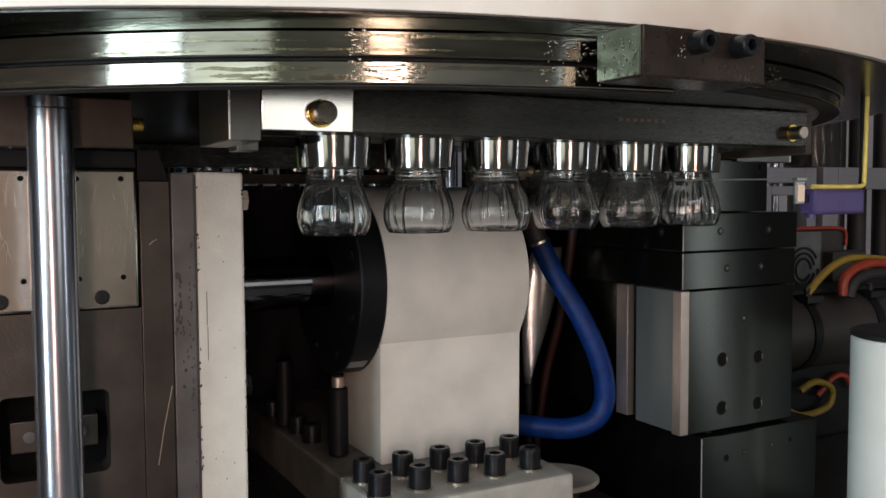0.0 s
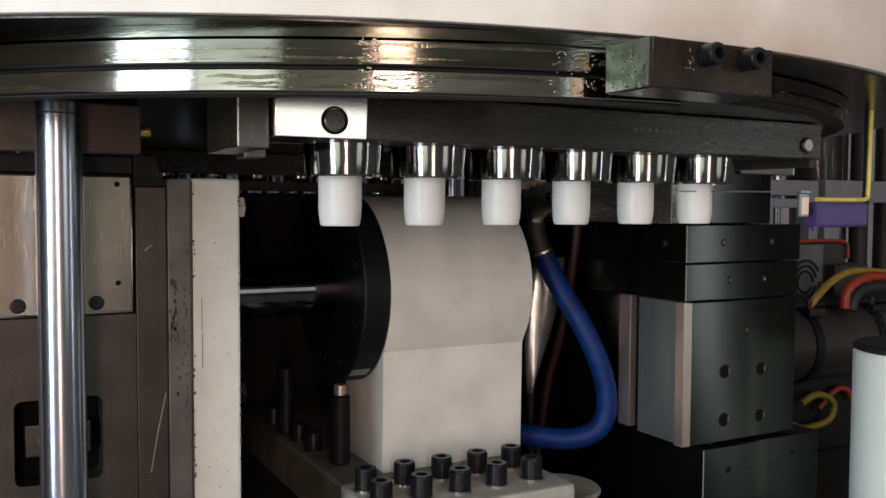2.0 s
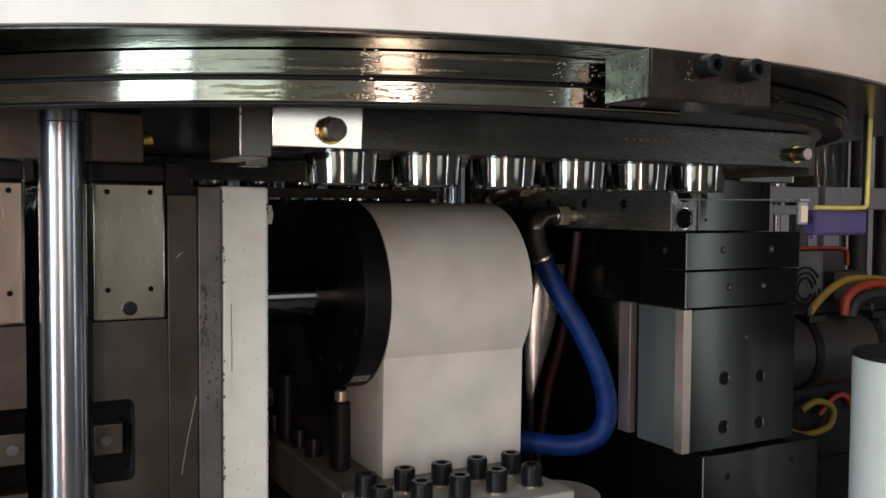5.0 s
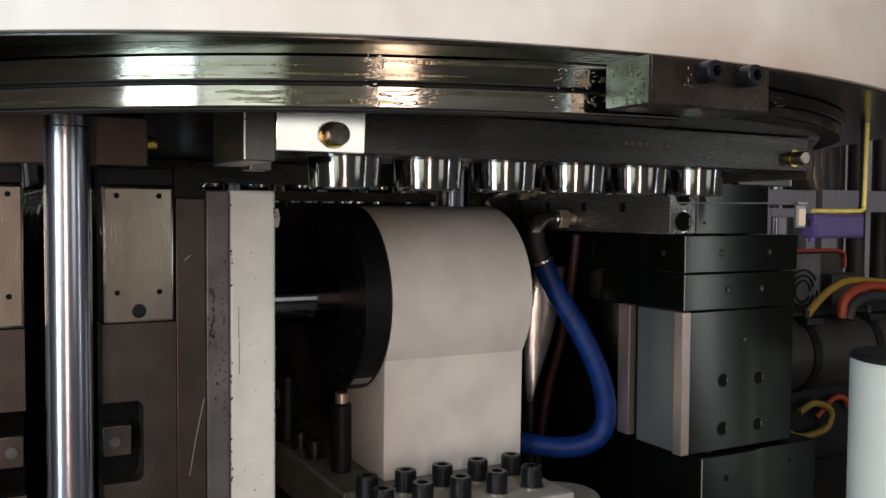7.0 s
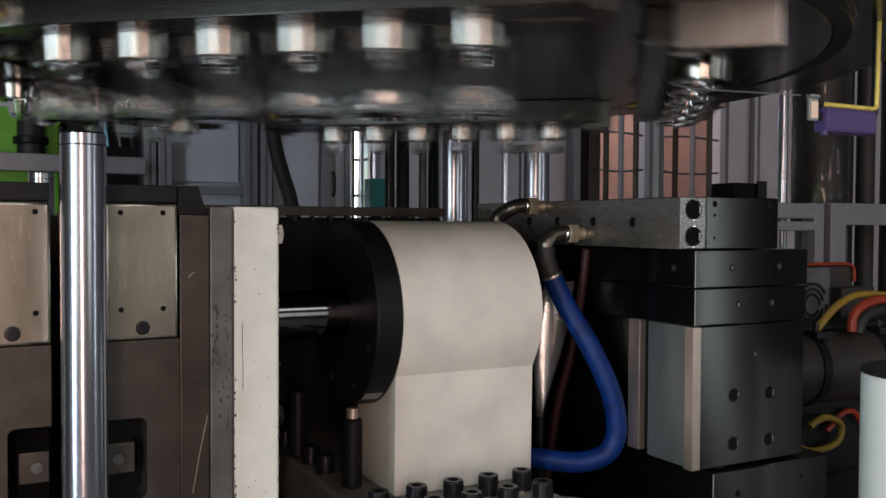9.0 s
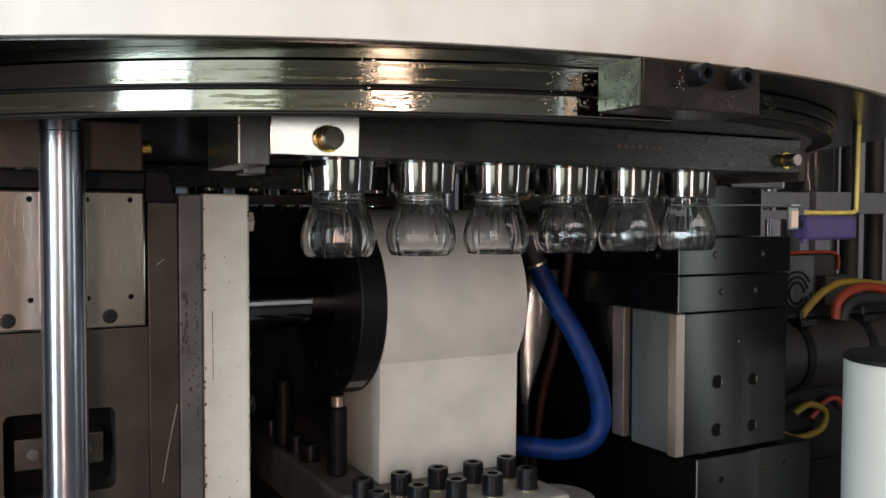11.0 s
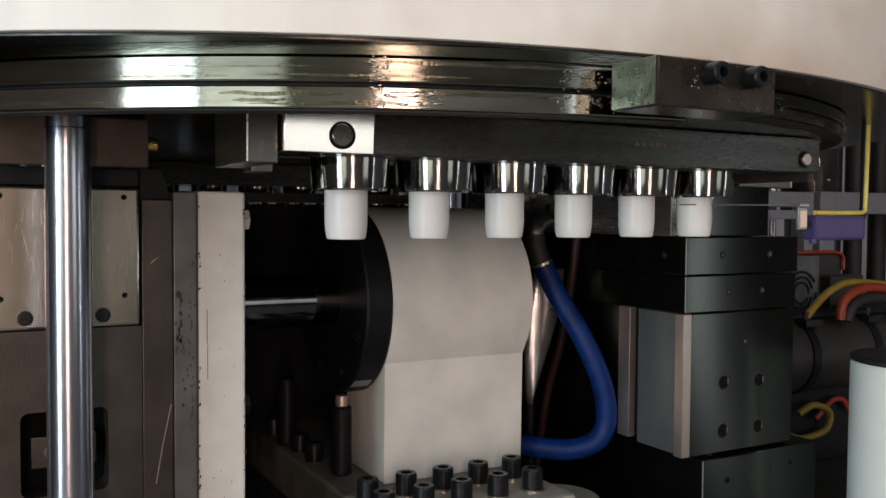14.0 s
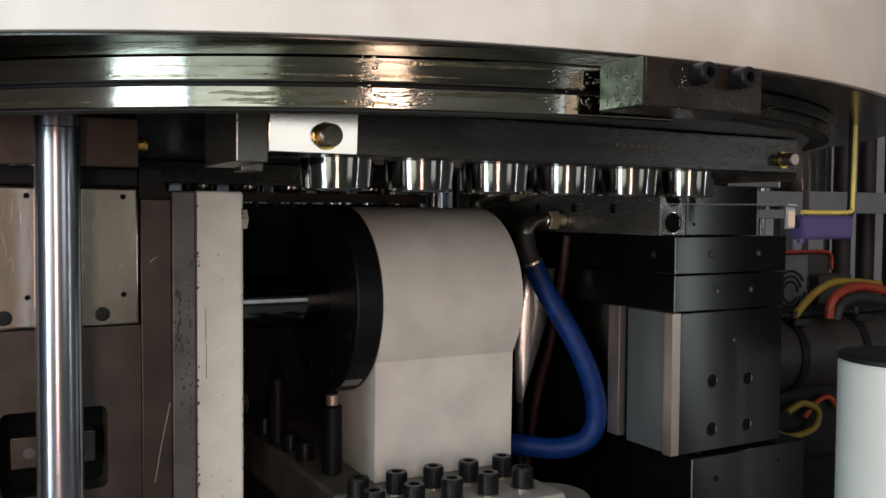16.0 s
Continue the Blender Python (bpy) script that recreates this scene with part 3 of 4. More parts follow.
part("pipe", tube([(0.278, -0.098, 1.262), (0.278, -0.085, 1.19), (0.278, -0.06, 1.10), (0.277, -0.03, 1.02), (0.275, 0.0, 0.87)], 0.0065, 14), REDP, rp)
# added black sheet, stands in for the darkness behind the hose
bp_ = thing("added_dark_panel", "added black sheet for the dark gap between the stations", "panel")
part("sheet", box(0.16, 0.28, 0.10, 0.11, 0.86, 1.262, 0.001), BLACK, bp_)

# bar with studs behind the cylinder
xb = thing("cross_bar", "dark reddish cross bar with a row of nuts", "bar")
part("beam", box(-0.20, 0.235, 0.25, 0.275, 1.309, 1.324, 0.001), MOULD, xb)
for i in range(14):
    part("nut", rod((-0.19 + 0.03 * i, 0.247, 1.300), (-0.19 + 0.03 * i, 0.247, 1.3085), 0.005, None, 6), BOLT, xb)
# added black sheet that darkens the gap and hides the far machine
part("added_backing", box(-0.66, 0.24, 0.2765, 0.288, 0.86, 1.306, 0.002), BLACK, xb, "added black sheet that keeps the gap behind dark")

# ---- chrome guide rods ----
def guide_rod(x, y, r, z0, z1, label):
    g = thing("guide_rod", label, "guide rod", "chrome guide rods")
    part("shaft", rod((x, y, z0), (x, y, z1), r, None, 64, 0.0015), CHROME, g)
    part("groove", loop_spin([(r + 0.0001, z1 - 0.011), (r + 0.0004, z1 - 0.0108), (r + 0.0004, z1 - 0.0102), (r + 0.0001, z1 - 0.010)], 64, None, pose(x, y, 0)), BLACK, g)
    return g


guide_rod(-0.413, -0.34, 0.0178, 0.86, 1.369, "thick polished chrome guide rod before the mould")
guide_rod(-0.405, 0.31, 0.0178, 0.86, 1.369, "thick polished chrome guide rod behind the mould")

# ---- blow mould halves ----
def blow_half(side):
    """One half of the blow mould, drawn closed; side +1 is the half on the clamp side."""
    s = side
    px = -0.4105
    L = thing("blow_mould_half", "nickel-faced blow mould half with a dark pocket" + (", pale platen behind" if s > 0 else ""), "mould", "blow mould halves")

    def bx(u0, u1, y0, y1, z0, z1, b=0.0012, bm=None):
        a, c = px + s * u0, px + s * u1
        return box(min(a, c), max(a, c), y0, y1, z0, z1, b, bm)
    e = 0.0008
    # front plate with a round-cornered pocket open at the parting line
    body = bmesh.new()
    z0, z1, w, c = 1.0415, 1.1165, 0.036, 0.007
    arc = [(w - c + c * math.sin(radians(a)), z1 - c + c * math.cos(radians(a))) for a in range(0, 91, 15)]
    arc += [(w - c + c * math.cos(radians(a)), z0 + c - c * math.sin(radians(a))) for a in range(0, 91, 15)]
    prof = [(e, 1.188), (e, z1)] + arc + [(e, z0), (e, 0.865), (0.0655, 0.865), (0.0655, 1.188)]
    fa = [body.verts.new((px + s * u, -0.270, z)) for u, z in prof]
    fb = [body.verts.new((px + s * u, -0.235, z)) for u, z in prof]
    body.faces.new(fa)
    body.faces.new(fb[::-1])
    for k in range(len(prof)):
        body.faces.new((fa[k], fa[(k + 1) % len(prof)], fb[(k + 1) % len(prof)], fb[k]))
    bx(0.040, 0.0655, -0.2345, 0.27, 0.865, 1.31, 0.001, body)
    bx(e, 0.0395, 0.235, 0.27, 0.865, 1.31, 0.001, body)
    part("body", body, MOULD, L)
    # pocket floor coloured near black for the shade in the recess
    part("pocket_floor", bx(e, 0.0355, -0.238, -0.236, 1.0415, 1.1165, 0), SHADE_BLACK, L)
    part("latch", bx(0.002, 0.027, -0.259, -0.2385, 1.064, 1.092, 0.001), MOULD, L)
    part("latch_pin", rod((px + s * 0.012, -0.2595, 1.078), (px + s * 0.012, -0.261, 1.078), 0.005, None, 16), GREY, L)
    fp = part("face_plate", bx(e, 0.0632, -0.275, -0.236, 1.1895, 1.3135, 0.0025), NICKEL, L, "scratched nickel face plate")
    for u, z in ((0.013, 1.305), (0.050, 1.305), (0.013, 1.217), (0.050, 1.217)):
        bore((px + s * u, -0.275, z), (0, -1, 0), 0.0025, L, "screw_hole")
    socket_bolt((px + s * 0.0315, -0.2752, 1.2), (0, -1, 0), 0.0065, 0.0015, "", L)
    cuts = bmesh.new()
    rng = random.Random(3 + s)
    for _ in range(24):
        u, z, ln, lean = rng.uniform(0.006, 0.058), rng.uniform(1.23, 1.288), rng.uniform(0.006, 0.022), rng.uniform(-0.003, 0.003)
        hw = rng.uniform(0.00005, 0.00012)
        mid = 0.0008 * rng.uniform(-1, 1)
        pts = [(u, z), (u + 0.5 * lean + mid * 0.5, z + 0.5 * ln), (u + lean, z + ln)]
        for (ua, za), (ub, zb) in zip(pts, pts[1:]):
            cuts.faces.new([cuts.verts.new((px + s * uu, -0.2752, zz)) for uu, zz in ((ua - hw, za), (ua + hw, za), (ub + hw, zb), (ub - hw, zb))])
    tagged(part("scratch_wear", cuts, SCRATCH, L, "fine bright scratches"), kind="stuff")
    top = bx(e, 0.0655, -0.262, -0.228, 1.3145, 1.331)
    part("top_clamp", top, BLACK, L, "black top clamp")
    if s > 0:
        w = bmesh.new()
        prof = [(0.066, 1.304), (0.0665, 1.331), (0.085, 1.331), (0.0935, 1.304)]
        a = [w.verts.new((px + u, -0.262, z)) for u, z in prof]
        b = [w.verts.new((px + u, -0.10, z)) for u, z in prof]
        w.faces.new(a)
        w.faces.new(b[::-1])
        for j in range(4):
            w.faces.new((a[j], a[(j + 1) % 4], b[(j + 1) % 4], b[j]))
        part("wedge", w, BLACK, L)
        for line in (((0.0915, 1.113), (0.0835, 1.075), (0.0775, 1.040)), ((0.074, 1.245), (0.0775, 1.2485), (0.081, 1.250))):
            scuff = bmesh.new()
            sides = [[scuff.verts.new((px + u + d, -0.2703, z)) for u, z in line] for d in (-0.0005, 0.0005)]
            for k in range(2):
                scuff.faces.new((sides[0][k], sides[1][k], sides[1][k + 1], sides[0][k + 1]))
            part("scuff_mark", scuff, SCRATCH, L, "bright scuff mark")
        part("back_plate", box(px + 0.066, px + 0.0935, -0.270, 0.27, 0.865, 1.3035, 0.0012), MOULD, L)
        part("spacer_plate", box(px + 0.094, px + 0.1155, -0.271, 0.27, 0.865, 1.311, 0.0012), GREY, L, "worn grey spacer plate")
        pl = part("platen", box(px + 0.116, px + 0.1615, -0.272, 0.27, 0.865, 1.312, 0.003), PLATEN, L, "chipped off-white platen")
        chips = bmesh.new()
        rng = random.Random(7)
        for x_at, spread, y, z0, z1, n, size in ((0.1170, 0.0012, -0.2722, 0.90, 1.30, 30, 0.0013), (0.1605, 0.0010, -0.2722, 0.90, 1.31, 22, 0.0014), (0.132, 0.018, -0.2722, 0.95, 1.28, 14, 0.0007), (0.0985, 0.0030, -0.2712, 1.16, 1.22, 24, 0.0020), (0.112, 0.003, -0.2712, 0.90, 1.26, 26, 0.0014), (0.106, 0.006, -0.2712, 1.10, 1.21, 26, 0.0017)):
            for _ in range(n):
                cx, cz = px + x_at + rng.uniform(-spread, spread), rng.uniform(z0, z1)
                ring = []
                for k in range(7):
                    a, r_ = 2 * math.pi * k / 7, size * rng.uniform(0.3, 1.0)
                    ring.append((cx + r_ * math.cos(a), cz + 1.6 * r_ * math.sin(a)))
                f_ = [chips.verts.new((u, y, z)) for u, z in ring]
                b_ = [chips.verts.new((u, y + 0.0004, z)) for u, z in ring]
                chips.faces.new(f_)
                for k in range(7):
                    chips.faces.new((f_[k], f_[(k + 1) % 7], b_[(k + 1) % 7], b_[k]))
        for z0, z1, dx in ((1.168, 1.200, 0.0), (1.134, 1.166, 0.0004)):
            chips.faces.new([chips.verts.new((px + 0.1245 + dx + u, -0.2723, z)) for u, z in ((-0.0003, z0), (0.0003, z0), (0.0004, z1), (-0.0002, z1))])
        part("edge_wear_gleam", rod((px + 0.1158, -0.2716, 0.87), (px + 0.1158, -0.2716, 1.309), 0.0008, None, 8), WEAR, L, "dark worn edge")
        tagged(part("paint_wear", chips, WEAR, L, "dark chips in the paint"), kind="stuff")
        part("piston_rod", rod((px + 0.1615, CY, CZ), (-0.06, CY, CZ), 0.033, None, 48, 0.001), PISTON, L, "dark polished piston rod")
        for y, z in ((-0.24, 1.285), (-0.24, 1.10), (-0.24, 0.95), (0.1, 1.10)):
            part("nut", rod((px + 0.1615, y, z), (px + 0.173, y, z), 0.011, None, 6, 0.001), PLATEN if z > 1.2 else BOLT, L)
    else:
        part("back_plate", bx(0.066, 0.16, -0.270, 0.27, 0.865, 1.3035, 0.0012), MOULD, L)
    return L


half_b = blow_half(1)
half_a = blow_half(-1)

# ---- rotary table ----
R = 0.406
table = thing("rotary_table", "oily dark steel rotary table with four lip-holder bars", "rotary table")
part("disc", loop_spin([(0.002, 1.3745), (0.564, 1.3745), (0.566, 1.3765), (0.566, 1.3985), (0.002, 1.3985)], 128), OILY, table)
part("hub_screw", rod((0, 0, 1.3685), (0, 0, 1.3745), 0.011, None, 24, 0.001), TURNED, table)


def half_cone(sign):
    """Half of a split lip holder: a thick turned cone shell, round z, open towards the other half."""
    prof = [(0.0292, 0.0), (0.0300, 0.0015), (0.0325, 0.031), (0.0325, 0.034), (0.021, 0.034), (0.021, 0.0)]
    a0 = 180.6 if sign < 0 else 0.6
    return loop_spin(prof, 24, None, None, a0, 178.8)


def station(turn_deg):
    """A split bar with six lip holders; returns its outer, sliding half."""
    T = pose(0, 0, 0, 0, 0, turn_deg)
    fb = box(-0.2795, 0.306, -0.466, -R - 0.0045, 1.3375, 1.3738, 0.0012)
    front = part("outer_bar", fb, BAR, table, "dark sliding half of the split bar")
    front.matrix_basis = T
    part("end_plate", box(-0.2795, -0.207, -0.4685, -0.4640, 1.3377, 1.3736, 0.0006, None, Matrix.Translation((0, -0.4685, 1.3556)) @ pose(0, 0, 0, 4.0, 0, 0) @ Matrix.Translation((0, 0.4685, -1.3556))), WHITE, front, "bright polished end plate")
    for i in range(7):
        part("engraving", box(0.055 + 0.0085 * i, 0.0595 + 0.0085 * i, -0.4664, -0.4659, 1.3560, 1.3590, 0), ENGRAVE, front)
    for x, r_, y in ((-0.2335, 0.0100, -0.4686), (0.2820, 0.0082, -0.4661)):
        part("pin_seat", loop_spin([(r_ + 0.0006, 0), (r_ + 0.0006, 0.0004), (r_ - 0.0012, 0.0004), (r_ - 0.0012, 0)], 32, None, Matrix.Translation((x, y, 1.3512)) @ pose(0, 0, 0, 90, 0, 0)), BLACK, front, "dark pin seat")
    rear = part("inner_bar", box(-0.2795, 0.306, -0.346, -R + 0.0045, 1.3375, 1.3738, 0.0012), BAR, table, "dark fixed half of the split bar")
    rear.matrix_basis = T
    for x, r, y in ((-0.2335, 0.0087, -0.4690), (0.2820, 0.0068, -0.4668)):
        part("guide_pin", rod((x, -0.345, 1.3512), (x, -0.4818, 1.3512), r, None, 28, 0.001), PIN, rear, "turned guide pin")
        part("pin_bush", loop_spin([(r + 0.0019, 0), (r + 0.0019, 0.0012), (r + 0.0002, 0.0012), (r + 0.0002, 0)], 32, None, Matrix.Translation((x, y, 1.3512)) @ pose(0, 0, 0, 90, 0, 0)), BRASS, rear, "yellow bush ring")
    part("guide_pin_end", rod((0.2820, -0.4817, 1.3512), (0.2820, -0.4824, 1.3512), 0.0060, None, 28, 0.0002), COPPER, rear, "bare bright pin end")
    part("pin_end", rod((0.284, -0.3455, 1.3525), (0.284, -0.333, 1.3525), 0.0065, None, 20, 0.001), BRASS, rear, "brass pin end")
    part("pin_end", rod((-0.231, -0.3455, 1.3525), (-0.231, -0.338, 1.3525), 0.007, None, 20, 0.001), BOLT, rear)
    eb = part("end_block", box(-0.304, -0.2805, -0.470, -0.375, 1.3290, 1.3738, 0.001), ENDB, table)
    eb.matrix_basis = T
    # bright strip that draws the highlight on the block's corner
    part("edge_wear_gleam", rod((-0.3039, -0.4699, 1.3300), (-0.3039, -0.4699, 1.3728), 0.0009, None, 8), EDGE, eb, "bright strip drawn as the edge highlight")
    eb2 = part("end_step", box(-0.2803, -0.262, -0.40, -0.375, 1.3255, 1.3370, 0.001), ENDB, table)
    eb2.matrix_basis = T
    cap = part("end_cap", box(0.3068, 0.316, -0.464, -0.346, 1.3300, 1.3715, 0.0015), CAPS, table, "brown end cap")
    cap.matrix_basis = T
    shared = [None, None]
    for k in range(6):
        for j, (par, sgn) in enumerate(((front, -1), (rear, 1))):
            if shared[j] is None:
                h = part("lip_holder_half", half_cone(sgn), TURNED, par)
                shared[j] = h.data
            else:
                h = new("lip_holder_half", shared[j])
                h.parent = par
            h.location = (-0.2 + 0.08 * k, -R, 1.311)
    return front


part("tag", box(-0.172, -0.148, 0.436, 0.438, 1.3310, 1.3425, 0.0005), BLUEF, table, "small pale blue tag")
core_mesh = None
for a in (0, 90, 180, 270):
    for k in range(6):
        if core_mesh is None:
            c_ = part("core_seat", spin([(0.0001, 0.0035), (0.012, 0.0035), (0.0125, 0.0), (0.0185, 0.0005), (0.0195, 0.002), (0.0195, 0.02)], 28), DARKCHROME, table)
            core_mesh = c_.data
        else:
            c_ = new("core_seat", core_mesh)
            c_.parent = table
        c_.matrix_basis = pose(0, 0, 0, 0, 0, a) @ pose(-0.2 + 0.08 * k, -R, 1.3125)

bars = [station(a) for a in (0, 90, 180, 270)]

# ---- lift head above the table ----
head = thing("lift_head", "white painted round machine head above the table", "machine head")
part("drum", loop_spin([(0.30, 1.4013), (0.8081, 1.4013), (0.8085, 1.4017), (0.8085, 2.05), (0.30, 2.05)], 224, None, pose(-0.008, 0.16, 0)), DRUM, head)
part("drum_underside", loop_spin([(0.30, 1.3992), (0.803, 1.3992), (0.803, 1.4011), (0.30, 1.4011)], 192, None, pose(-0.008, 0.16, 0)), OILY, head, "black oily underside")
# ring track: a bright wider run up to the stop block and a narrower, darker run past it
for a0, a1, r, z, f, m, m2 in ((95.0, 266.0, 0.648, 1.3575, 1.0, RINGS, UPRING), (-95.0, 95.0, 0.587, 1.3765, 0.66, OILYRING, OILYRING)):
    def ring(name, prof, material, label=""):
        part(name, loop_spin([(r + dr, z + f * dz) for dr, dz in prof], 120, None, None, a0, a1 - a0), material, head, label)
    ring("lower_ring", [(-0.02, 0.0), (-0.0015, 0.0), (0.0, 0.0015), (0.0, 0.0140), (-0.0005, 0.0150), (-0.02, 0.0150)], m, "oily lower ring track")
    # added dark strip, shades the ring's underside and kills its reflections
    ring("ring_underside", [(-0.02, -0.0007), (-0.0006, -0.0007), (-0.0006, -0.0001), (-0.02, -0.0001)], MATTE)
    ring("groove_ring", [(-0.02, 0.0150), (-0.0025, 0.0152), (-0.0025, 0.0168), (-0.02, 0.0170)], BLACK)
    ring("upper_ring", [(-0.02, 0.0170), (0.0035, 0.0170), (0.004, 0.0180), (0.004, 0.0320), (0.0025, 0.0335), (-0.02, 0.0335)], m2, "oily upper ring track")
part("top_band", loop_spin([(0.6285, 1.3915), (0.6485, 1.3915), (0.6490, 1.3920), (0.6490, 1.3990), (0.6285, 1.3990)], 120, None, None, 95.0, 170.0), TOPBAND, head, "dark greenish upper band")


def smear(r, a0, a1, z0, z1, seed):
    """An uneven streak of dark oil lying along a ring."""
    bm = bmesh.new()
    prev = None
    n = 60
    for k in range(n + 1):
        h = k / n
        a = radians(a0 + (a1 - a0) * h)
        body = math.sin(math.pi * h) ** 0.4
        mid = 0.5 * (z0 + z1) + 0.25 * (z1 - z0) * noise.noise((h * 4, seed, 0))
        half = 0.5 * (z1 - z0) * body * (0.55 + 0.45 * noise.noise((h * 9, seed, 5))) + 0.0001
        lo, hi = max(z0, mid - half), min(z1, mid + half)
        cur = [bm.verts.new((r * math.cos(a), r * math.sin(a), z)) for z in (lo, hi)]
        if prev:
            bm.faces.new((prev[0], cur[0], cur[1], prev[1]))
        prev = cur
    return bm


for r, a0, a1, z0, z1, seed in ((0.6483, 237.8, 245.0, 1.3650, 1.3695, 1), (0.6483, 238.6, 242.0, 1.3612, 1.3650, 11), (0.6483, 239.5, 246.5, 1.3598, 1.3618, 12), (0.6523, 234.0, 244.0, 1.3830, 1.3845, 13), (0.6483, 244.0, 248.2, 1.3595, 1.3645, 2), (0.6523, 232.0, 238.5, 1.3760, 1.3790, 3), (0.6523, 240.0, 252.0, 1.3770, 1.3800, 4), (0.6523, 246.0, 258.0, 1.3850, 1.3890, 5), (0.6483, 250.0, 258.0, 1.3665, 1.3705, 6), (0.6483, 224.0, 231.0, 1.3600, 1.3640, 7)):
    part("oil_smear", smear(r, a0, a1, z0, z1, seed), SMEAR, head, "dark olive smear of oil")
drops = bmesh.new()
rng = random.Random(21)
for a0, a1, z0, z1, n in ((246.3, 247.5, 1.3595, 1.3950, 60), (247.5, 250.5, 1.3600, 1.3705, 60), (257.2, 259.3, 1.3600, 1.3890, 34), (259.0, 261.6, 1.3595, 1.3890, 60), (280.0, 284.0, 1.378, 1.397, 40), (296.0, 299.0, 1.378, 1.385, 40)):
    for _ in range(n):
        a, z = radians(rng.uniform(a0, a1)), rng.uniform(z0, z1)
        r = (0.6525 if z > 1.3745 else 0.6483) if a0 < 270 else 0.5915
        if z > 1.391 and a0 < 270:
            r = 0.6425
        size = rng.uniform(0.0004, 0.0012)
        long = rng.uniform(3.0, 9.0) if a0 == 247.5 else rng.uniform(0.6, 2.2)
        if a0 == 247.5:
            size *= 0.55
        m = pose(r * math.cos(a), r * math.sin(a), z, 0, 0, math.degrees(a)) @ Matrix.Diagonal((0.0003, size * long, size, 1))
        bmesh.ops.create_icosphere(drops, subdivisions=2, radius=1.0, matrix=m)
for _ in range(40):
    m = pose(-0.1162, rng.uniform(-0.692, -0.656), rng.uniform(1.361, 1.3885)) @ Matrix.Diagonal((0.0003, rng.uniform(0.0004, 0.0014), rng.uniform(0.0004, 0.0014), 1))
    bmesh.ops.create_icosphere(drops, subdivisions=1, radius=1.0, matrix=m)
for _ in range(12):
    m = pose(rng.uniform(-0.088, -0.081), -0.6952, rng.uniform(1.372, 1.384)) @ Matrix.Diagonal((rng.uniform(0.0003, 0.0009), 0.0003, rng.uniform(0.0004, 0.0016), 1))
    bmesh.ops.create_icosphere(drops, subdivisions=1, radius=1.0, matrix=m)
tagged(part("oil_film", drops, OIL, head, "wet beads of oil", True, 90), kind="stuff")
part("rear_casing", box(-0.30, 0.30, -0.30, 0.30, 1.4045, 2.30, 0.01), DRUM, head)
block = part("stop_block", box(-0.1146, -0.0117, -0.695, -0.6535, 1.3592, 1.3902, 0.0014), STOPM, head, "oily steel stop block")
part("block_side", box(-0.1161, -0.1147, -0.694, -0.6535, 1.3600, 1.3895, 0.0004), GREENISH, block, "oily greenish side face")
for x in (-0.073, -0.038):
    socket_bolt((x, -0.695, 1.3812), (0, -1, 0), 0.0070, 0.0135, "", head)

# ---- ejector plugs ----
ejector = thing("ejector", "six white nylon push-off plugs on a carrier", "ejector")
shared = None
for k in range(6):
    if shared is None:
        pl = part("plug", spin([(0.0152, 0.0), (0.0162, 0.0006), (0.0169, 0.0020), (0.0178, 0.0080), (0.0183, 0.0145), (0.0184, 0.044), (0.0184, 0.05)], 40), PLUG, ejector, "white nylon plug")
        shared = pl.data
    else:
        pl = new("plug", shared)
        pl.parent = ejector
        tagged(pl, "white nylon plug")
    pl.location = (-0.2 + 0.08 * k, -R, 1.27)

# ---- bottles and preforms ----
def bottle_mesh():
    """A small faceted jar with thick walls, neck up, origin at the neck's rim."""
    outer = [(0.0215, 0.0), (0.0222, -0.003), (0.0216, -0.005), (0.0228, -0.009), (0.0250, -0.015), (0.0278, -0.022), (0.0302, -0.029), (0.0316, -0.036), (0.0317, -0.041), (0.0306, -0.047), (0.0286, -0.0525), (0.0266, -0.0550), (0.0235, -0.0556)]
    inner = [(0.0230, -0.0540), (0.0258, -0.0536), (0.0279, -0.0515), (0.0300, -0.0465), (0.0311, -0.041), (0.0310, -0.036), (0.0296, -0.029), (0.0272, -0.022), (0.0244, -0.015), (0.0221, -0.009), (0.0204, -0.005), (0.0204, 0.0)]
    bm = bmesh.new()
    n = 160
    panels = 10
    step = 2 * math.pi / panels
    rings = []
    for pr, amp in ((outer, 0.95), (inner, 0.80)):
        for r, z in pr:
            w = amp * min(1.0, max(0.0, (-z - 0.008) / 0.018)) * min(1.0, max(0.25, (0.0560 + z) / 0.004))
            ring = []
            for q in range(n):
                a = 2 * math.pi * (q + 0.5) / n
                flat = math.cos(step / 2) / math.cos((a % step) - step / 2)
                rr = r * (1 - w * (1 - flat))
                if pr is outer:
                    d = min(a % step, step - a % step)
                    rr += 0.0007 * w * math.exp(-(d / 0.05) ** 2)
                ring.append(bm.verts.new((rr * math.cos(a), rr * math.sin(a), z)))
            rings.append(ring)
        if pr is outer:
            c0 = bm.verts.new((0, 0, -0.0538))
            for q in range(n):
                bm.faces.new((rings[-1][q], rings[-1][(q + 1) % n], c0))
            cut = len(rings)
    c1 = bm.verts.new((0, 0, -0.0518))
    for q in range(n):
        bm.faces.new((rings[cut][(q + 1) % n], rings[cut][q], c1))
    for i in range(len(rings) - 1):
        if i + 1 == cut:
            continue
        for q in range(n):
            bm.faces.new((rings[i][q], rings[i][(q + 1) % n], rings[i + 1][(q + 1) % n], rings[i + 1][q]))
    for q in range(n):
        bm.faces.new((rings[0][(q + 1) % n], rings[0][q], rings[-1][q], rings[-1][(q + 1) % n]))
    return bm


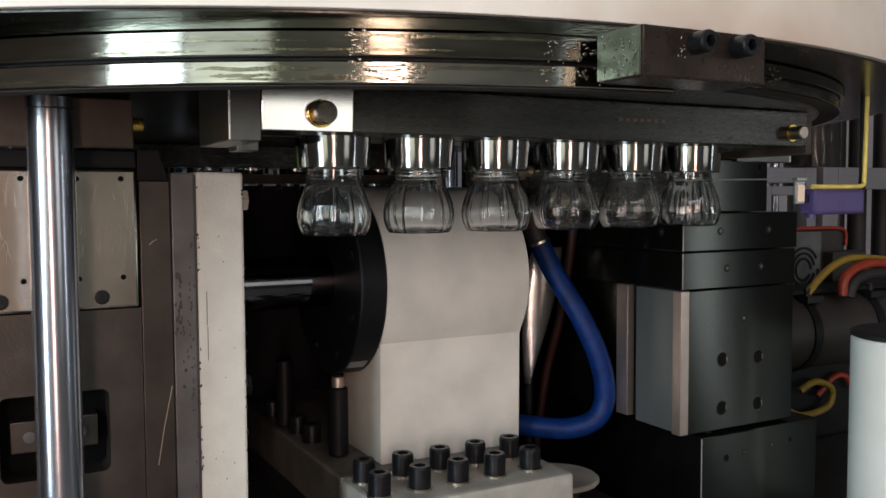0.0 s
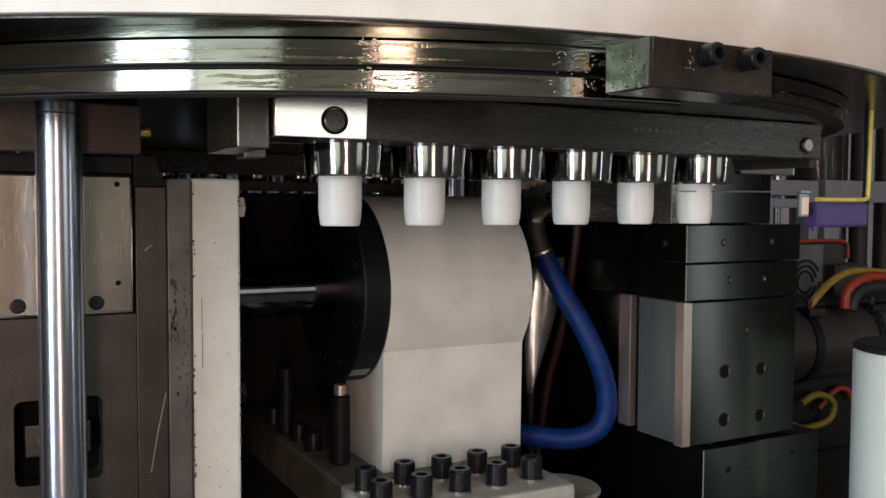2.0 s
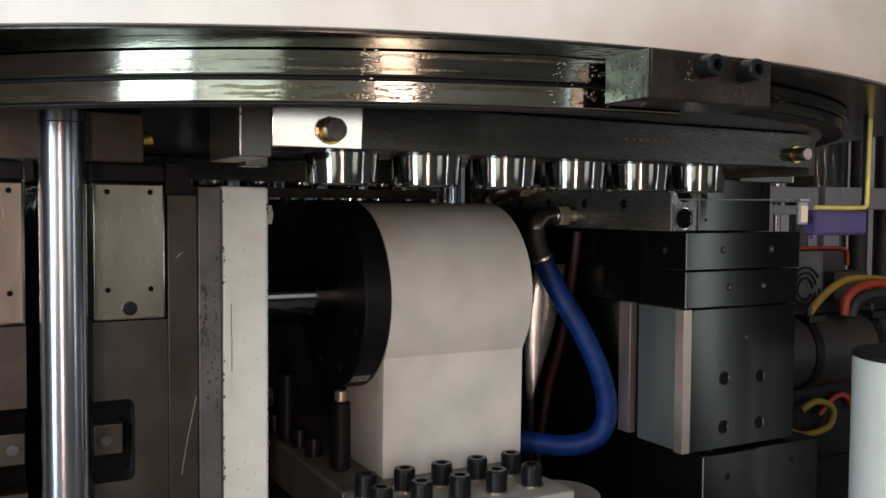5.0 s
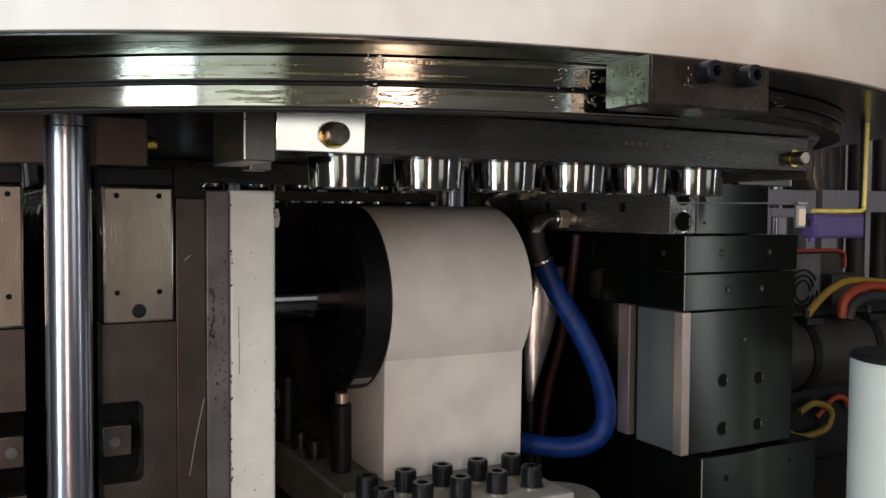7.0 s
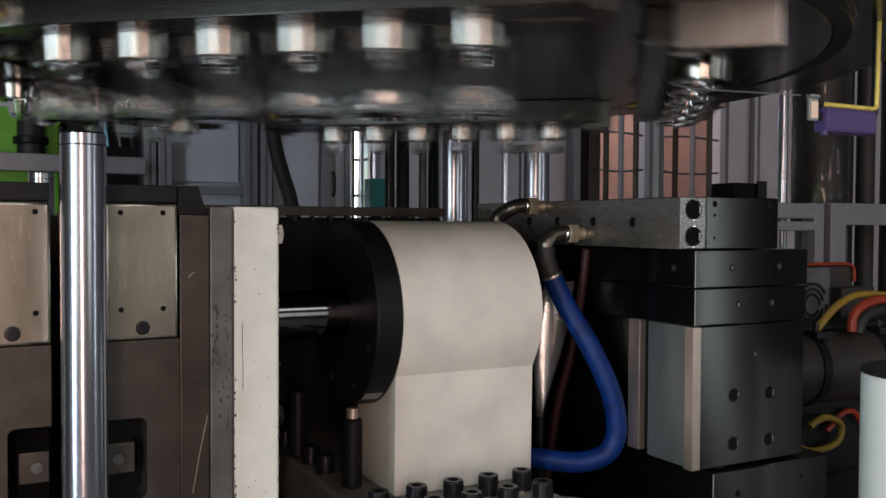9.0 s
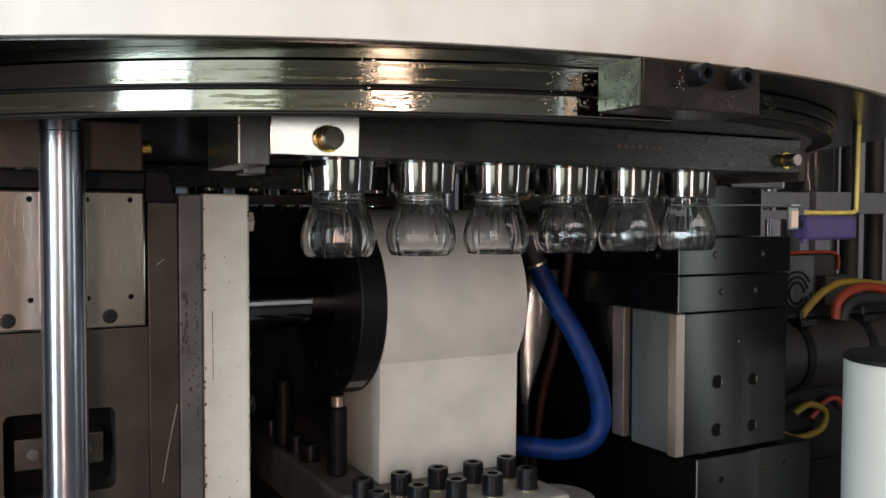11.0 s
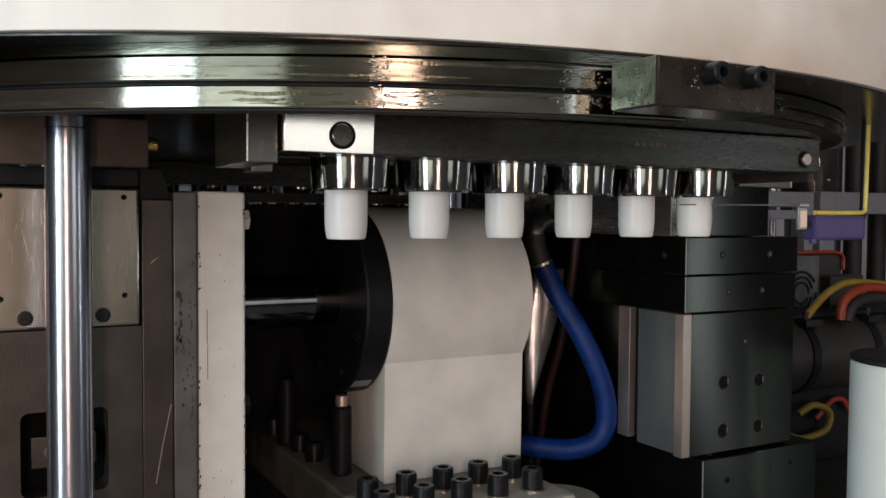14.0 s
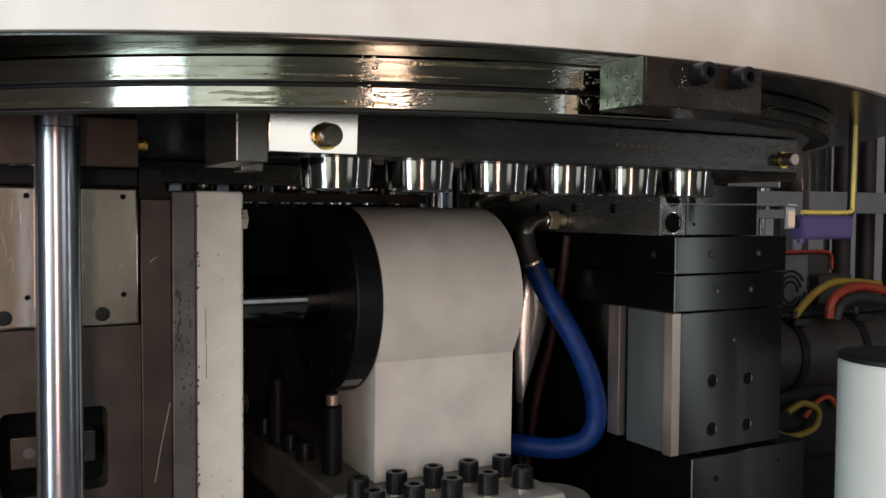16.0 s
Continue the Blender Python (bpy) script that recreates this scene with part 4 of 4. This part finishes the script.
first = thing("bottle", "clear plastic bottle hanging neck up in its lip holder", "bottle", "blown bottles")
part("body", bottle_mesh(), GLASS, first, "", True, 40)
part("neck_ring", loop_spin([(0.0217, -0.0052), (0.0232, -0.0056), (0.0236, -0.0064), (0.0232, -0.0072), (0.0222, -0.0074)], 48), GLASS, first, "", True, 60)
BOTTLES = [first] + [copy_thing(first, Matrix()) for _ in range(11)]


def preform_mesh():
    prof = [(0.0001, -0.024), (0.008, -0.0225), (0.0125, -0.018), (0.0142, -0.010), (0.0148, 0.004), (0.0128, 0.004), (0.0122, -0.009), (0.0105, -0.016), (0.006, -0.0205), (0.0001, -0.0215)]
    return spin(prof, 32, None, None, 0, 360, False)


firstp = part("preform", preform_mesh(), PREFORM)
tagged(firstp, "clear rounded plastic preform under its lip holder", "preform", "preforms")
PREFORMS = [firstp] + [copy_thing(firstp, Matrix()) for _ in range(11)]


# ---- sensor on its bracket ----
SX, SY = 0.428, -0.437
sensor = thing("light_sensor", "purple sensor housing with a yellow bracket tube", "sensor")
part("housing", box(SX - 0.086, SX - 0.001, SY - 0.010, SY + 0.010, 1.2655, 1.2935, 0.004), PURPLE, sensor)
part("foot", rod((SX - 0.086, SY - 0.006, 1.262), (SX - 0.086, SY - 0.006, 1.267), 0.004, None, 12), PURPLE, sensor)
part("head_frame", box(SX - 0.1085, SX - 0.0935, SY - 0.004, SY - 0.0005, 1.2775, 1.3025, 0.001), PANEL, sensor, "grey sensor head frame")
part("head", box(SX - 0.1060, SX - 0.0955, SY - 0.0055, SY - 0.0041, 1.2800, 1.2985, 0.0005), HEADW, sensor, "sensor window coloured pale salmon for its glow")
part("head_cap", box(SX - 0.1085, SX - 0.0930, SY - 0.006, SY + 0.001, 1.3028, 1.3060, 0.0005), PANEL, sensor)
part("clip", box(SX - 0.0930, SX - 0.0865, SY - 0.004, SY + 0.004, 1.2790, 1.2870, 0.0008), BOLT, sensor)
part("lead", tube([(SX - 0.001, SY + 0.004, 1.280), (SX + 0.008, SY + 0.006, 1.283), (SX + 0.0165, SY + 0.008, 1.297), (SX + 0.018, SY + 0.008, 1.33), (SX + 0.020, SY + 0.010, 1.404)], 0.0042, 12), RUBBER, sensor, "black lead")
part("needle", rod((SX - 0.118, SY, 1.3045), (SX - 0.26, SY + 0.02, 1.3035), 0.0008, None, 8), PANEL, sensor, "thin steel needle")
part("bracket_tube", tube([(SX - 0.082, SY - 0.004, 1.2965), (SX - 0.02, SY - 0.004, 1.2965), (SX + 0.004, SY - 0.002, 1.298), (SX + 0.0095, SY, 1.307), (SX + 0.0105, SY, 1.34), (SX + 0.012, SY, 1.404)], 0.0026, 10), BRACKET, sensor, "yellow bracket tube")

# ---- white tank ----
tank = thing("white_tank", "white plastic cylinder tank with a black lid", "tank")
part("shell", spin([(0.073, 0.0), (0.075, 0.004), (0.075, 0.236), (0.073, 0.240)], 64, None, pose(0.609, -0.388, 0.861)), TANK, tank)
part("lid", spin([(0.073, 0.0), (0.0755, 0.001), (0.0755, 0.006), (0.070, 0.009)], 64, None, pose(0.609, -0.388, 1.1015)), RUBBER, tank, "black lid")

# ---- drive and cables behind the injection mould ----
motor = thing("drive_motor", "dark round motor with clamp bands lying on its mount", "motor")
part("barrel", rod((0.62, -0.06, 1.055), (1.25, -0.06, 1.055), 0.066, None, 48, 0.004), MOTOR, motor)
for x in (0.745, 0.905):
    part("clamp_band", loop_spin([(0.0662, 0), (0.069, 0), (0.069, 0.018), (0.0662, 0.018)], 48, None, Matrix.Translation((x, -0.06, 1.055)) @ pose(0, 0, 0, 0, 90, 0)), BLACK, motor)
    part("clamp_screw", rod((x + 0.009, -0.10, 1.105), (x + 0.009, -0.10, 1.132), 0.006, None, 10), BOLT, motor)
    part("clamp_lug", box(x - 0.006, x + 0.034, -0.115, -0.075, 1.108, 1.120, 0.001), BOLT, motor)
part("cable_tray", box(0.70, 1.15, -0.10, -0.02, 1.1215, 1.128, 0.001), BLACK, motor)
part("mount", box(0.66, 1.10, -0.07, -0.02, 0.861, 0.995, 0.003), BLACK, motor)
fan = thing("fan_box", "grey metal box with a round fan grille", "electrical box")
part("case", box(0.835, 1.005, 0.022, 0.22, 0.99, 1.222, 0.003), MOTOR, fan)
part("case_front", box(0.837, 0.935, 0.018, 0.0215, 1.06, 1.219, 0.001), GREY, fan)
part("case_trim", tube([(0.84, 0.018, 1.224), (0.92, 0.018, 1.225), (0.995, 0.018, 1.221), (1.003, 0.018, 1.19)], 0.0035, 8), ORANGE, fan, "orange edge trim")
for i, r in enumerate((0.018, 0.028, 0.038)):
    part("grille_ring", loop_spin([(r, 0), (r + 0.004, 0), (r + 0.004, 0.002), (r, 0.002)], 32, None, Matrix.Translation((0.886, 0.018, 1.149)) @ pose(0, 0, 0, 90, 0, 0), 15 * i, 330), BLACK, fan)
part("side_unit", box(0.945, 1.04, 0.00, 0.10, 1.09, 1.180, 0.002), MOTOR, fan)
part("stand", box(0.86, 0.99, 0.04, 0.20, 0.861, 0.989, 0.003), BLACK, fan)
for pts, r, m, lab in (
    ([(0.755, -0.10, 1.122), (0.785, -0.10, 1.147), (0.82, -0.10, 1.167), (0.87, -0.10, 1.178), (0.98, -0.10, 1.17)], 0.0065, YELLOW, "yellow cable bowed over the motor"),
    ([(0.818, -0.12, 1.118), (0.822, -0.12, 1.145), (0.85, -0.12, 1.163), (0.90, -0.12, 1.170), (0.97, -0.12, 1.16)], 0.008, ORANGE, "orange cable bowed over the motor"),
    ([(0.828, -0.125, 1.115), (0.838, -0.125, 1.138), (0.865, -0.125, 1.150), (0.91, -0.125, 1.152), (0.97, -0.125, 1.14)], 0.009, RUBBER, "black cable bowed over the motor"),
    ([(0.76, -0.085, 0.955), (0.80, -0.085, 0.967), (0.84, -0.085, 0.95), (0.83, -0.085, 0.92), (0.77, -0.085, 0.912), (0.73, -0.085, 0.925)], 0.006, YELLOW, "yellow cable coiled under the motor"),
    ([(0.81, -0.08, 0.94), (0.85, -0.08, 0.968), (0.88, -0.08, 0.968), (0.90, -0.08, 0.945)], 0.005, ORANGE, "orange cable under the motor"),
):
    c = thing("cable", lab, "cable", "cables round the motor")
    part("sheath", tube(pts, r, 12), m, c)

# ---- columns of the machine ----
def column(x, y, r, z0, z1, material, label, collar=None):
    c = thing("column", label, "column", "machine columns")
    part("shaft", rod((x, y, z0), (x, y, z1), r, None, 40, 0.001), material, c)
    if collar:
        part("collar", loop_spin([(r, 0), (collar, 0), (collar, 0.012), (r, 0.012)], 40, None, pose(x, y, 1.455)), GROUND, c)
    return c


column(0.385, 0.50, 0.030, 0.0, 2.4, CHROME, "polished chrome lift column")
column(0.60, 0.52, 0.034, 0.0, 1.46, CHROME, "polished chrome column with a flat collar", 0.066)
column(0.50, 0.48, 0.008, 0.0, 1.46, CHROME, "slim chrome rod beside the column")
for x, y, r, m in ((0.40, 0.85, 0.012, DARKST), (0.44, 0.86, 0.016, BLACK), (0.485, 0.84, 0.010, GREY), (0.52, 0.85, 0.014, BLACK), (0.555, 0.84, 0.006, ALU), (0.60, 0.85, 0.016, BLACK), (0.64, 0.85, 0.01, DARKST)):
    column(x, y, r, 0.0, 2.6, m, "dark upright pipe behind the table")
column(1.239, 0.40, 0.012, 0.0, 2.4, CHROME, "slim chrome tie rod")
column(1.492, 0.44, 0.026, 0.0, 2.4, DARKCHROME, "dark polished tie rod beside plastic wrap")
column(1.393, 0.42, 0.055, 0.0, 2.4, MOTOR, "dark column under the wrap")
wrap = thing("plastic_wrap", "clear crinkled plastic wrap round a column", "plastic wrap")
wb = bmesh.new()
rr = []
for i in range(40):
    z = 1.30 + 0.02 * i
    rr.append([wb.verts.new((1.393 + (0.066 + 0.004 * noise.noise((q * 0.9, z * 25, 0))) * math.cos(2 * math.pi * q / 40), 0.42 + (0.066 + 0.004 * noise.noise((q * 0.9, z * 25, 3))) * math.sin(2 * math.pi * q / 40), z)) for q in range(40)])
for a, b in zip(rr, rr[1:]):
    for q in range(40):
        wb.faces.new((a[q], a[(q + 1) % 40], b[(q + 1) % 40], b[q]))
part("film", wb, WRAP, wrap)
for x, y in ((1.552, 0.47), (1.585, 0.43), (1.62, 0.46), (1.67, 0.42), (1.72, 0.46), (1.78, 0.42)):
    column(x, y, 0.022, 0.0, 2.6, RUBBER, "thick black cable hose hanging down")

# ---- aluminium guard frames ----
def frame_door(x0, x1, y, z0, z1, w, label):
    d = thing("guard_frame", label, "guard frame", "guard frames")
    part("stile", box(x0, x0 + w, y, y + w, z0, z1, 0.002), ALU, d)
    part("stile", box(x1 - w, x1, y, y + w, z0, z1, 0.002), ALU, d)
    part("rail", box(x0 + w, x1 - w, y, y + w, z1 - w, z1, 0.002), ALU, d)
    part("rail", box(x0 + w, x1 - w, y, y + w, z0, z0 + w, 0.002), ALU, d)
    return d


frame_door(1.005, 1.205, 0.25, 0.0, 1.347, 0.034, "pale aluminium guard frame beside the columns")
frame_door(1.015, 1.165, 0.225, 0.0, 1.306, 0.02, "narrow pale inner guard frame")
frame_door(1.215, 1.75, 0.24, 0.0, 1.349, 0.05, "wide pale aluminium guard frame")
gb = thing("terminal_box", "black terminal box above the mould", "electrical box")
part("case", box(1.70, 1.84, 1.0, 1.1, 1.36, 1.437, 0.003), BLACK, gb)
part("lid", box(1.80, 1.842, 0.99, 0.999, 1.37, 1.445, 0.002), MOTOR, gb)
part("stand", box(1.68, 1.84, 1.01, 1.09, 0.0, 1.36, 0.003), BLACK, gb)

# ---- far side: cabinets, green machine, cables ----
cab = thing("control_cabinet", "grey control cabinet with scuffed sheet door", "cabinet")
part("case", box(0.108, 0.715, 2.05, 2.45, 0.0, 2.3, 0.006), CABINET, cab)
part("door", box(0.112, 0.345, 2.035, 2.049, 1.44, 2.25, 0.003), CABINET, cab)
part("side_door", box(0.47, 0.645, 2.035, 2.049, 1.2, 2.25, 0.003), CABINET, cab)
part("edge_strip", box(0.655, 0.713, 2.03, 2.049, 1.2, 2.25, 0.003), ALU, cab)
part("door_pull", tube([(0.70, 2.028, 1.40), (0.70, 2.01, 1.42), (0.70, 2.01, 1.47), (0.70, 2.028, 1.49)], 0.005, 8), RUBBER, cab)
for x0, x1 in ((0.008, 0.046), (0.054, 0.098), (0.345, 0.392), (0.404, 0.445)):
    s_ = thing("aluminium_post", "upright aluminium profile post", "post", "upright posts")
    part("profile", box(x0, x1, 1.96, 2.02, 0.0, 2.3, 0.002), ALU, s_)
    part("slot", box((x0 + x1) / 2 - 0.004, (x0 + x1) / 2 + 0.004, 1.958, 1.9595, 0.0, 2.3, 0), GREY, s_)
rail = thing("aluminium_rail", "level aluminium profile rail", "rail")
part("profile", box(-1.2, 0.0, 1.88, 1.93, 1.452, 1.507, 0.003), ALU, rail)
rail2 = thing("aluminium_rail", "short level aluminium rail below the cabinet door", "rail")
part("profile", box(0.102, 0.343, 1.97, 2.0, 1.395, 1.425, 0.003), ALU, rail2)
hang = thing("black_cable", "thick black cable hanging behind the table", "cable")
part("sheath", tube([(0.355, 1.7, 2.2), (0.36, 1.7, 1.75), (0.37, 1.7, 1.58), (0.40, 1.7, 1.46), (0.43, 1.7, 1.36), (0.44, 1.7, 1.2), (0.44, 1.7, 0.0)], 0.024, 14), RUBBER, hang)
tl = thing("teal_box", "small teal plastic box on the far wall", "box")
part("case", box(0.99, 1.06, 2.35, 2.42, 1.36, 1.49, 0.004), TEAL, tl)
part("stand", box(1.0, 1.05, 2.36, 2.41, 0.0, 1.36, 0.003), BLACK, tl)
gm = thing("green_machine", "bright green machine with black couplings", "machine")
part("body", box(-0.62, -0.25, 2.0, 2.35, 0.0, 1.66, 0.01), GREEN, gm)
part("coupling", rod((-0.335, 1.96, 1.50), (-0.335, 1.96, 1.66), 0.04, None, 28, 0.004), RUBBER, gm)
part("coupling_collar", rod((-0.335, 1.96, 1.54), (-0.335, 1.96, 1.565), 0.052, None, 28, 0.004), BLACK, gm)
dk = thing("dark_cabinet", "dark open rack with hanging leads", "rack")
part("case", box(-0.22, 0.0, 2.05, 2.4, 0.0, 2.2, 0.005), BLACK, dk)
for i, m in enumerate((REDP, BLUEF, GREY, RUBBER)):
    x = -0.17 + 0.04 * i
    part("lead", tube([(x, 2.03, 2.1), (x + 0.01, 2.03, 1.75), (x + 0.03, 2.02, 1.55)], 0.005, 8), m, dk)
pw = thing("wall_pipe", "grey pipe running up the far wall", "pipe")
part("pipe", rod((3.37, 2.46, 0.0), (3.37, 2.46, 4.3), 0.026, None, 20), ALU, pw)
for x0, x1, m in ((2.10, 2.14, ALU), (2.19, 2.26, MOULD)):
    ps = thing("door_post", "upright post beside the far windows", "post", "far posts")
    part("profile", box(x0, x1, 2.42, 2.49, 0.0, 3.2, 0.003), m, ps)


# ---- what moves ----
LIFT = [(0, 0), (7.75, 0), (7.8, 0.015), (7.9, 0.148), (8.0, 0.335), (8.1, 0.512), (8.2, 0.700), (8.3, 0.853), (8.4, 0.962), (8.5, 1.0), (9.6, 1.0), (9.9, 0.85), (10.3, 0.35), (10.6, 0.06), (10.8, 0.0), (16, 0)]
SPIN = [(0, 0), (8.6, 0), (8.7, 2.5), (8.8, 12), (8.9, 27.5), (9.0, 50.6), (9.1, 71), (9.2, 84.7), (9.3, 89), (9.4, 90), (16, 90)]
HIGH = 0.135


def at_time(rows, t):
    for (t0, a), (t1, b) in zip(rows, rows[1:]):
        if t0 <= t <= t1:
            return a + (b - a) * (t - t0) / (t1 - t0)
    return rows[-1][1]


TICKS = [0, 7.7, 7.75] + [round(7.8 + 0.1 * i, 1) for i in range(31)] + [11.0, 16.0]


def turned(t):
    return pose(0, 0, HIGH * at_time(LIFT, t), 0, 0, at_time(SPIN, t))


def fall(place, start, t, tumble, aside=0.0):
    """A bottle let go at start seconds: the drop, with a slow tumble, down to the floor before the bed."""
    s = max(0.0, t - start)
    z = max(place[2] - 4.9 * s * s, 0.075)
    a = tumble * min(s, 0.5)
    return pose(place[0] + 0.02 * a / 60, place[1] - 0.05 * min(s, 0.5) - aside * min(1.0, max(0.0, s - 0.3) / 0.2), z, a * 0.5, a, 0)


def motions():
    rows = [(t, turned(t)) for t in TICKS]
    walk(table, rows)
    walk(head, [(t, pose(0, 0, HIGH * at_time(LIFT, t))) for t in TICKS])
    walk(sensor, [(t, pose(0, 0, HIGH * at_time(LIFT, t))) for t in TICKS])
    # mould halves: opening in metres from the closed place
    shift = [(0, 0.009), (0.25, 0.005), (0.5, 0), (4.05, 0), (4.2, 0.005), (4.7, 0.02), (5.3, 0.030), (6.3, 0.031), (8.5, 0.031), (8.8, 0.027), (9.0, 0.022), (9.2, 0.015), (9.6, 0.011), (11.5, 0.009), (12.0, 0.005), (12.5, 0), (15.6, 0), (16.0, 0.008)]
    walk(half_b, [(t, pose(d, 0, 0)) for t, d in shift])
    walk(half_a, [(t, pose(-d, 0, 0)) for t, d in shift])
    # the outer bars slide out to let go of the necks
    slide = 0.012
    walk(bars[0], [(t, pose(0, -d, 0)) for t, d in ((0, 0), (0.85, 0), (1.1, slide), (2.8, slide), (2.92, 0), (16, 0))])
    base = pose(0, 0, 0, 0, 0, 270)
    walk(bars[3], [(t, base @ pose(0, -d, 0)) for t, d in ((0, 0), (12.55, 0), (12.8, slide), (14.62, slide), (14.75, 0), (16, 0))])
    # plugs: drop below their place at the bottom of the stroke
    walk(ejector, [(t, pose(0, 0, d + HIGH * at_time(LIFT, t))) for t, d in (
        (0, 0.055), (0.85, 0.055), (0.95, 0.036), (1.1, 0.006), (1.25, 0), (2.65, 0.0), (2.75, 0.015), (2.85, 0.036), (2.92, 0.055),
        (3.6, 0.112), (7.75, 0.112), (7.9, 0.112), (8.0, 0.112), (8.1, 0.112), (8.2, 0.112), (8.3, 0.112), (8.5, 0.112), (9.6, 0.112), (9.9, 0.112), (10.3, 0.112), (10.6, 0.112), (10.8, 0.112), (11.2, 0.112),
        (12.6, 0.055), (12.75, 0.034), (12.95, 0.004), (13.1, 0), (14.5, 0), (14.58, 0.012), (14.66, 0.036), (14.73, 0.055), (16, 0.055))])
    rest = 1.3112
    for k in range(6):
        p = (-0.2 + 0.08 * k, -R, rest)
        go = 1.20 + (0.0, 0.0, -0.01, 0.01, 0.0, 0.065)[k]
        ts = [0, 0.9, 1.0] + [round(go + 0.05 * i, 3) for i in range(11)] + [2.4, 16.0]
        low = Vector((0, 0, -0.004))
        rows = []
        for t in ts:
            m = fall(p, go, t, (35, -40, 25, -20, 30, 45)[k])
            if t > 1.05:
                m = Matrix.Translation(low) @ m
            rows.append((t, m))
        walk(BOTTLES[k], rows)
        # the next row: blown in the mould, carried round, then dropped
        q = Vector((-R, 0.2 - 0.08 * k, rest))
        go = 13.0 + (-0.03, 0.0, 0.0, 0.005, 0.01, 0.03)[k]
        rows = [(t, turned(t) @ Matrix.Translation(q)) for t in TICKS if t < 12]
        rows.append((12.6, turned(12.6) @ Matrix.Translation(q)))
        rows += [(12.8, Matrix.Translation((0, 0, -0.006)) @ turned(12.6) @ Matrix.Translation(q))]
        for i in range(11):
            t = round(go + 0.05 * i, 3)
            m = fall(p, go, t, (-25, 15, -10, 20, -15, 10)[k], 0.085)
            rows.append((t, Matrix.Translation((0, 0, -0.010)) @ m @ pose(0, 0, 0, 0, 0, 90)))
        rows.append((16.0, rows[-1][1]))
        walk(BOTTLES[6 + k], rows)
        # preforms ride along on the two far rows
        for n, spot in ((k, (-0.2 + 0.08 * k, R)), (6 + k, (R, -0.2 + 0.08 * k))):
            walk(PREFORMS[n], [(t, turned(t) @ pose(spot[0], spot[1], rest)) for t in TICKS])


motions()
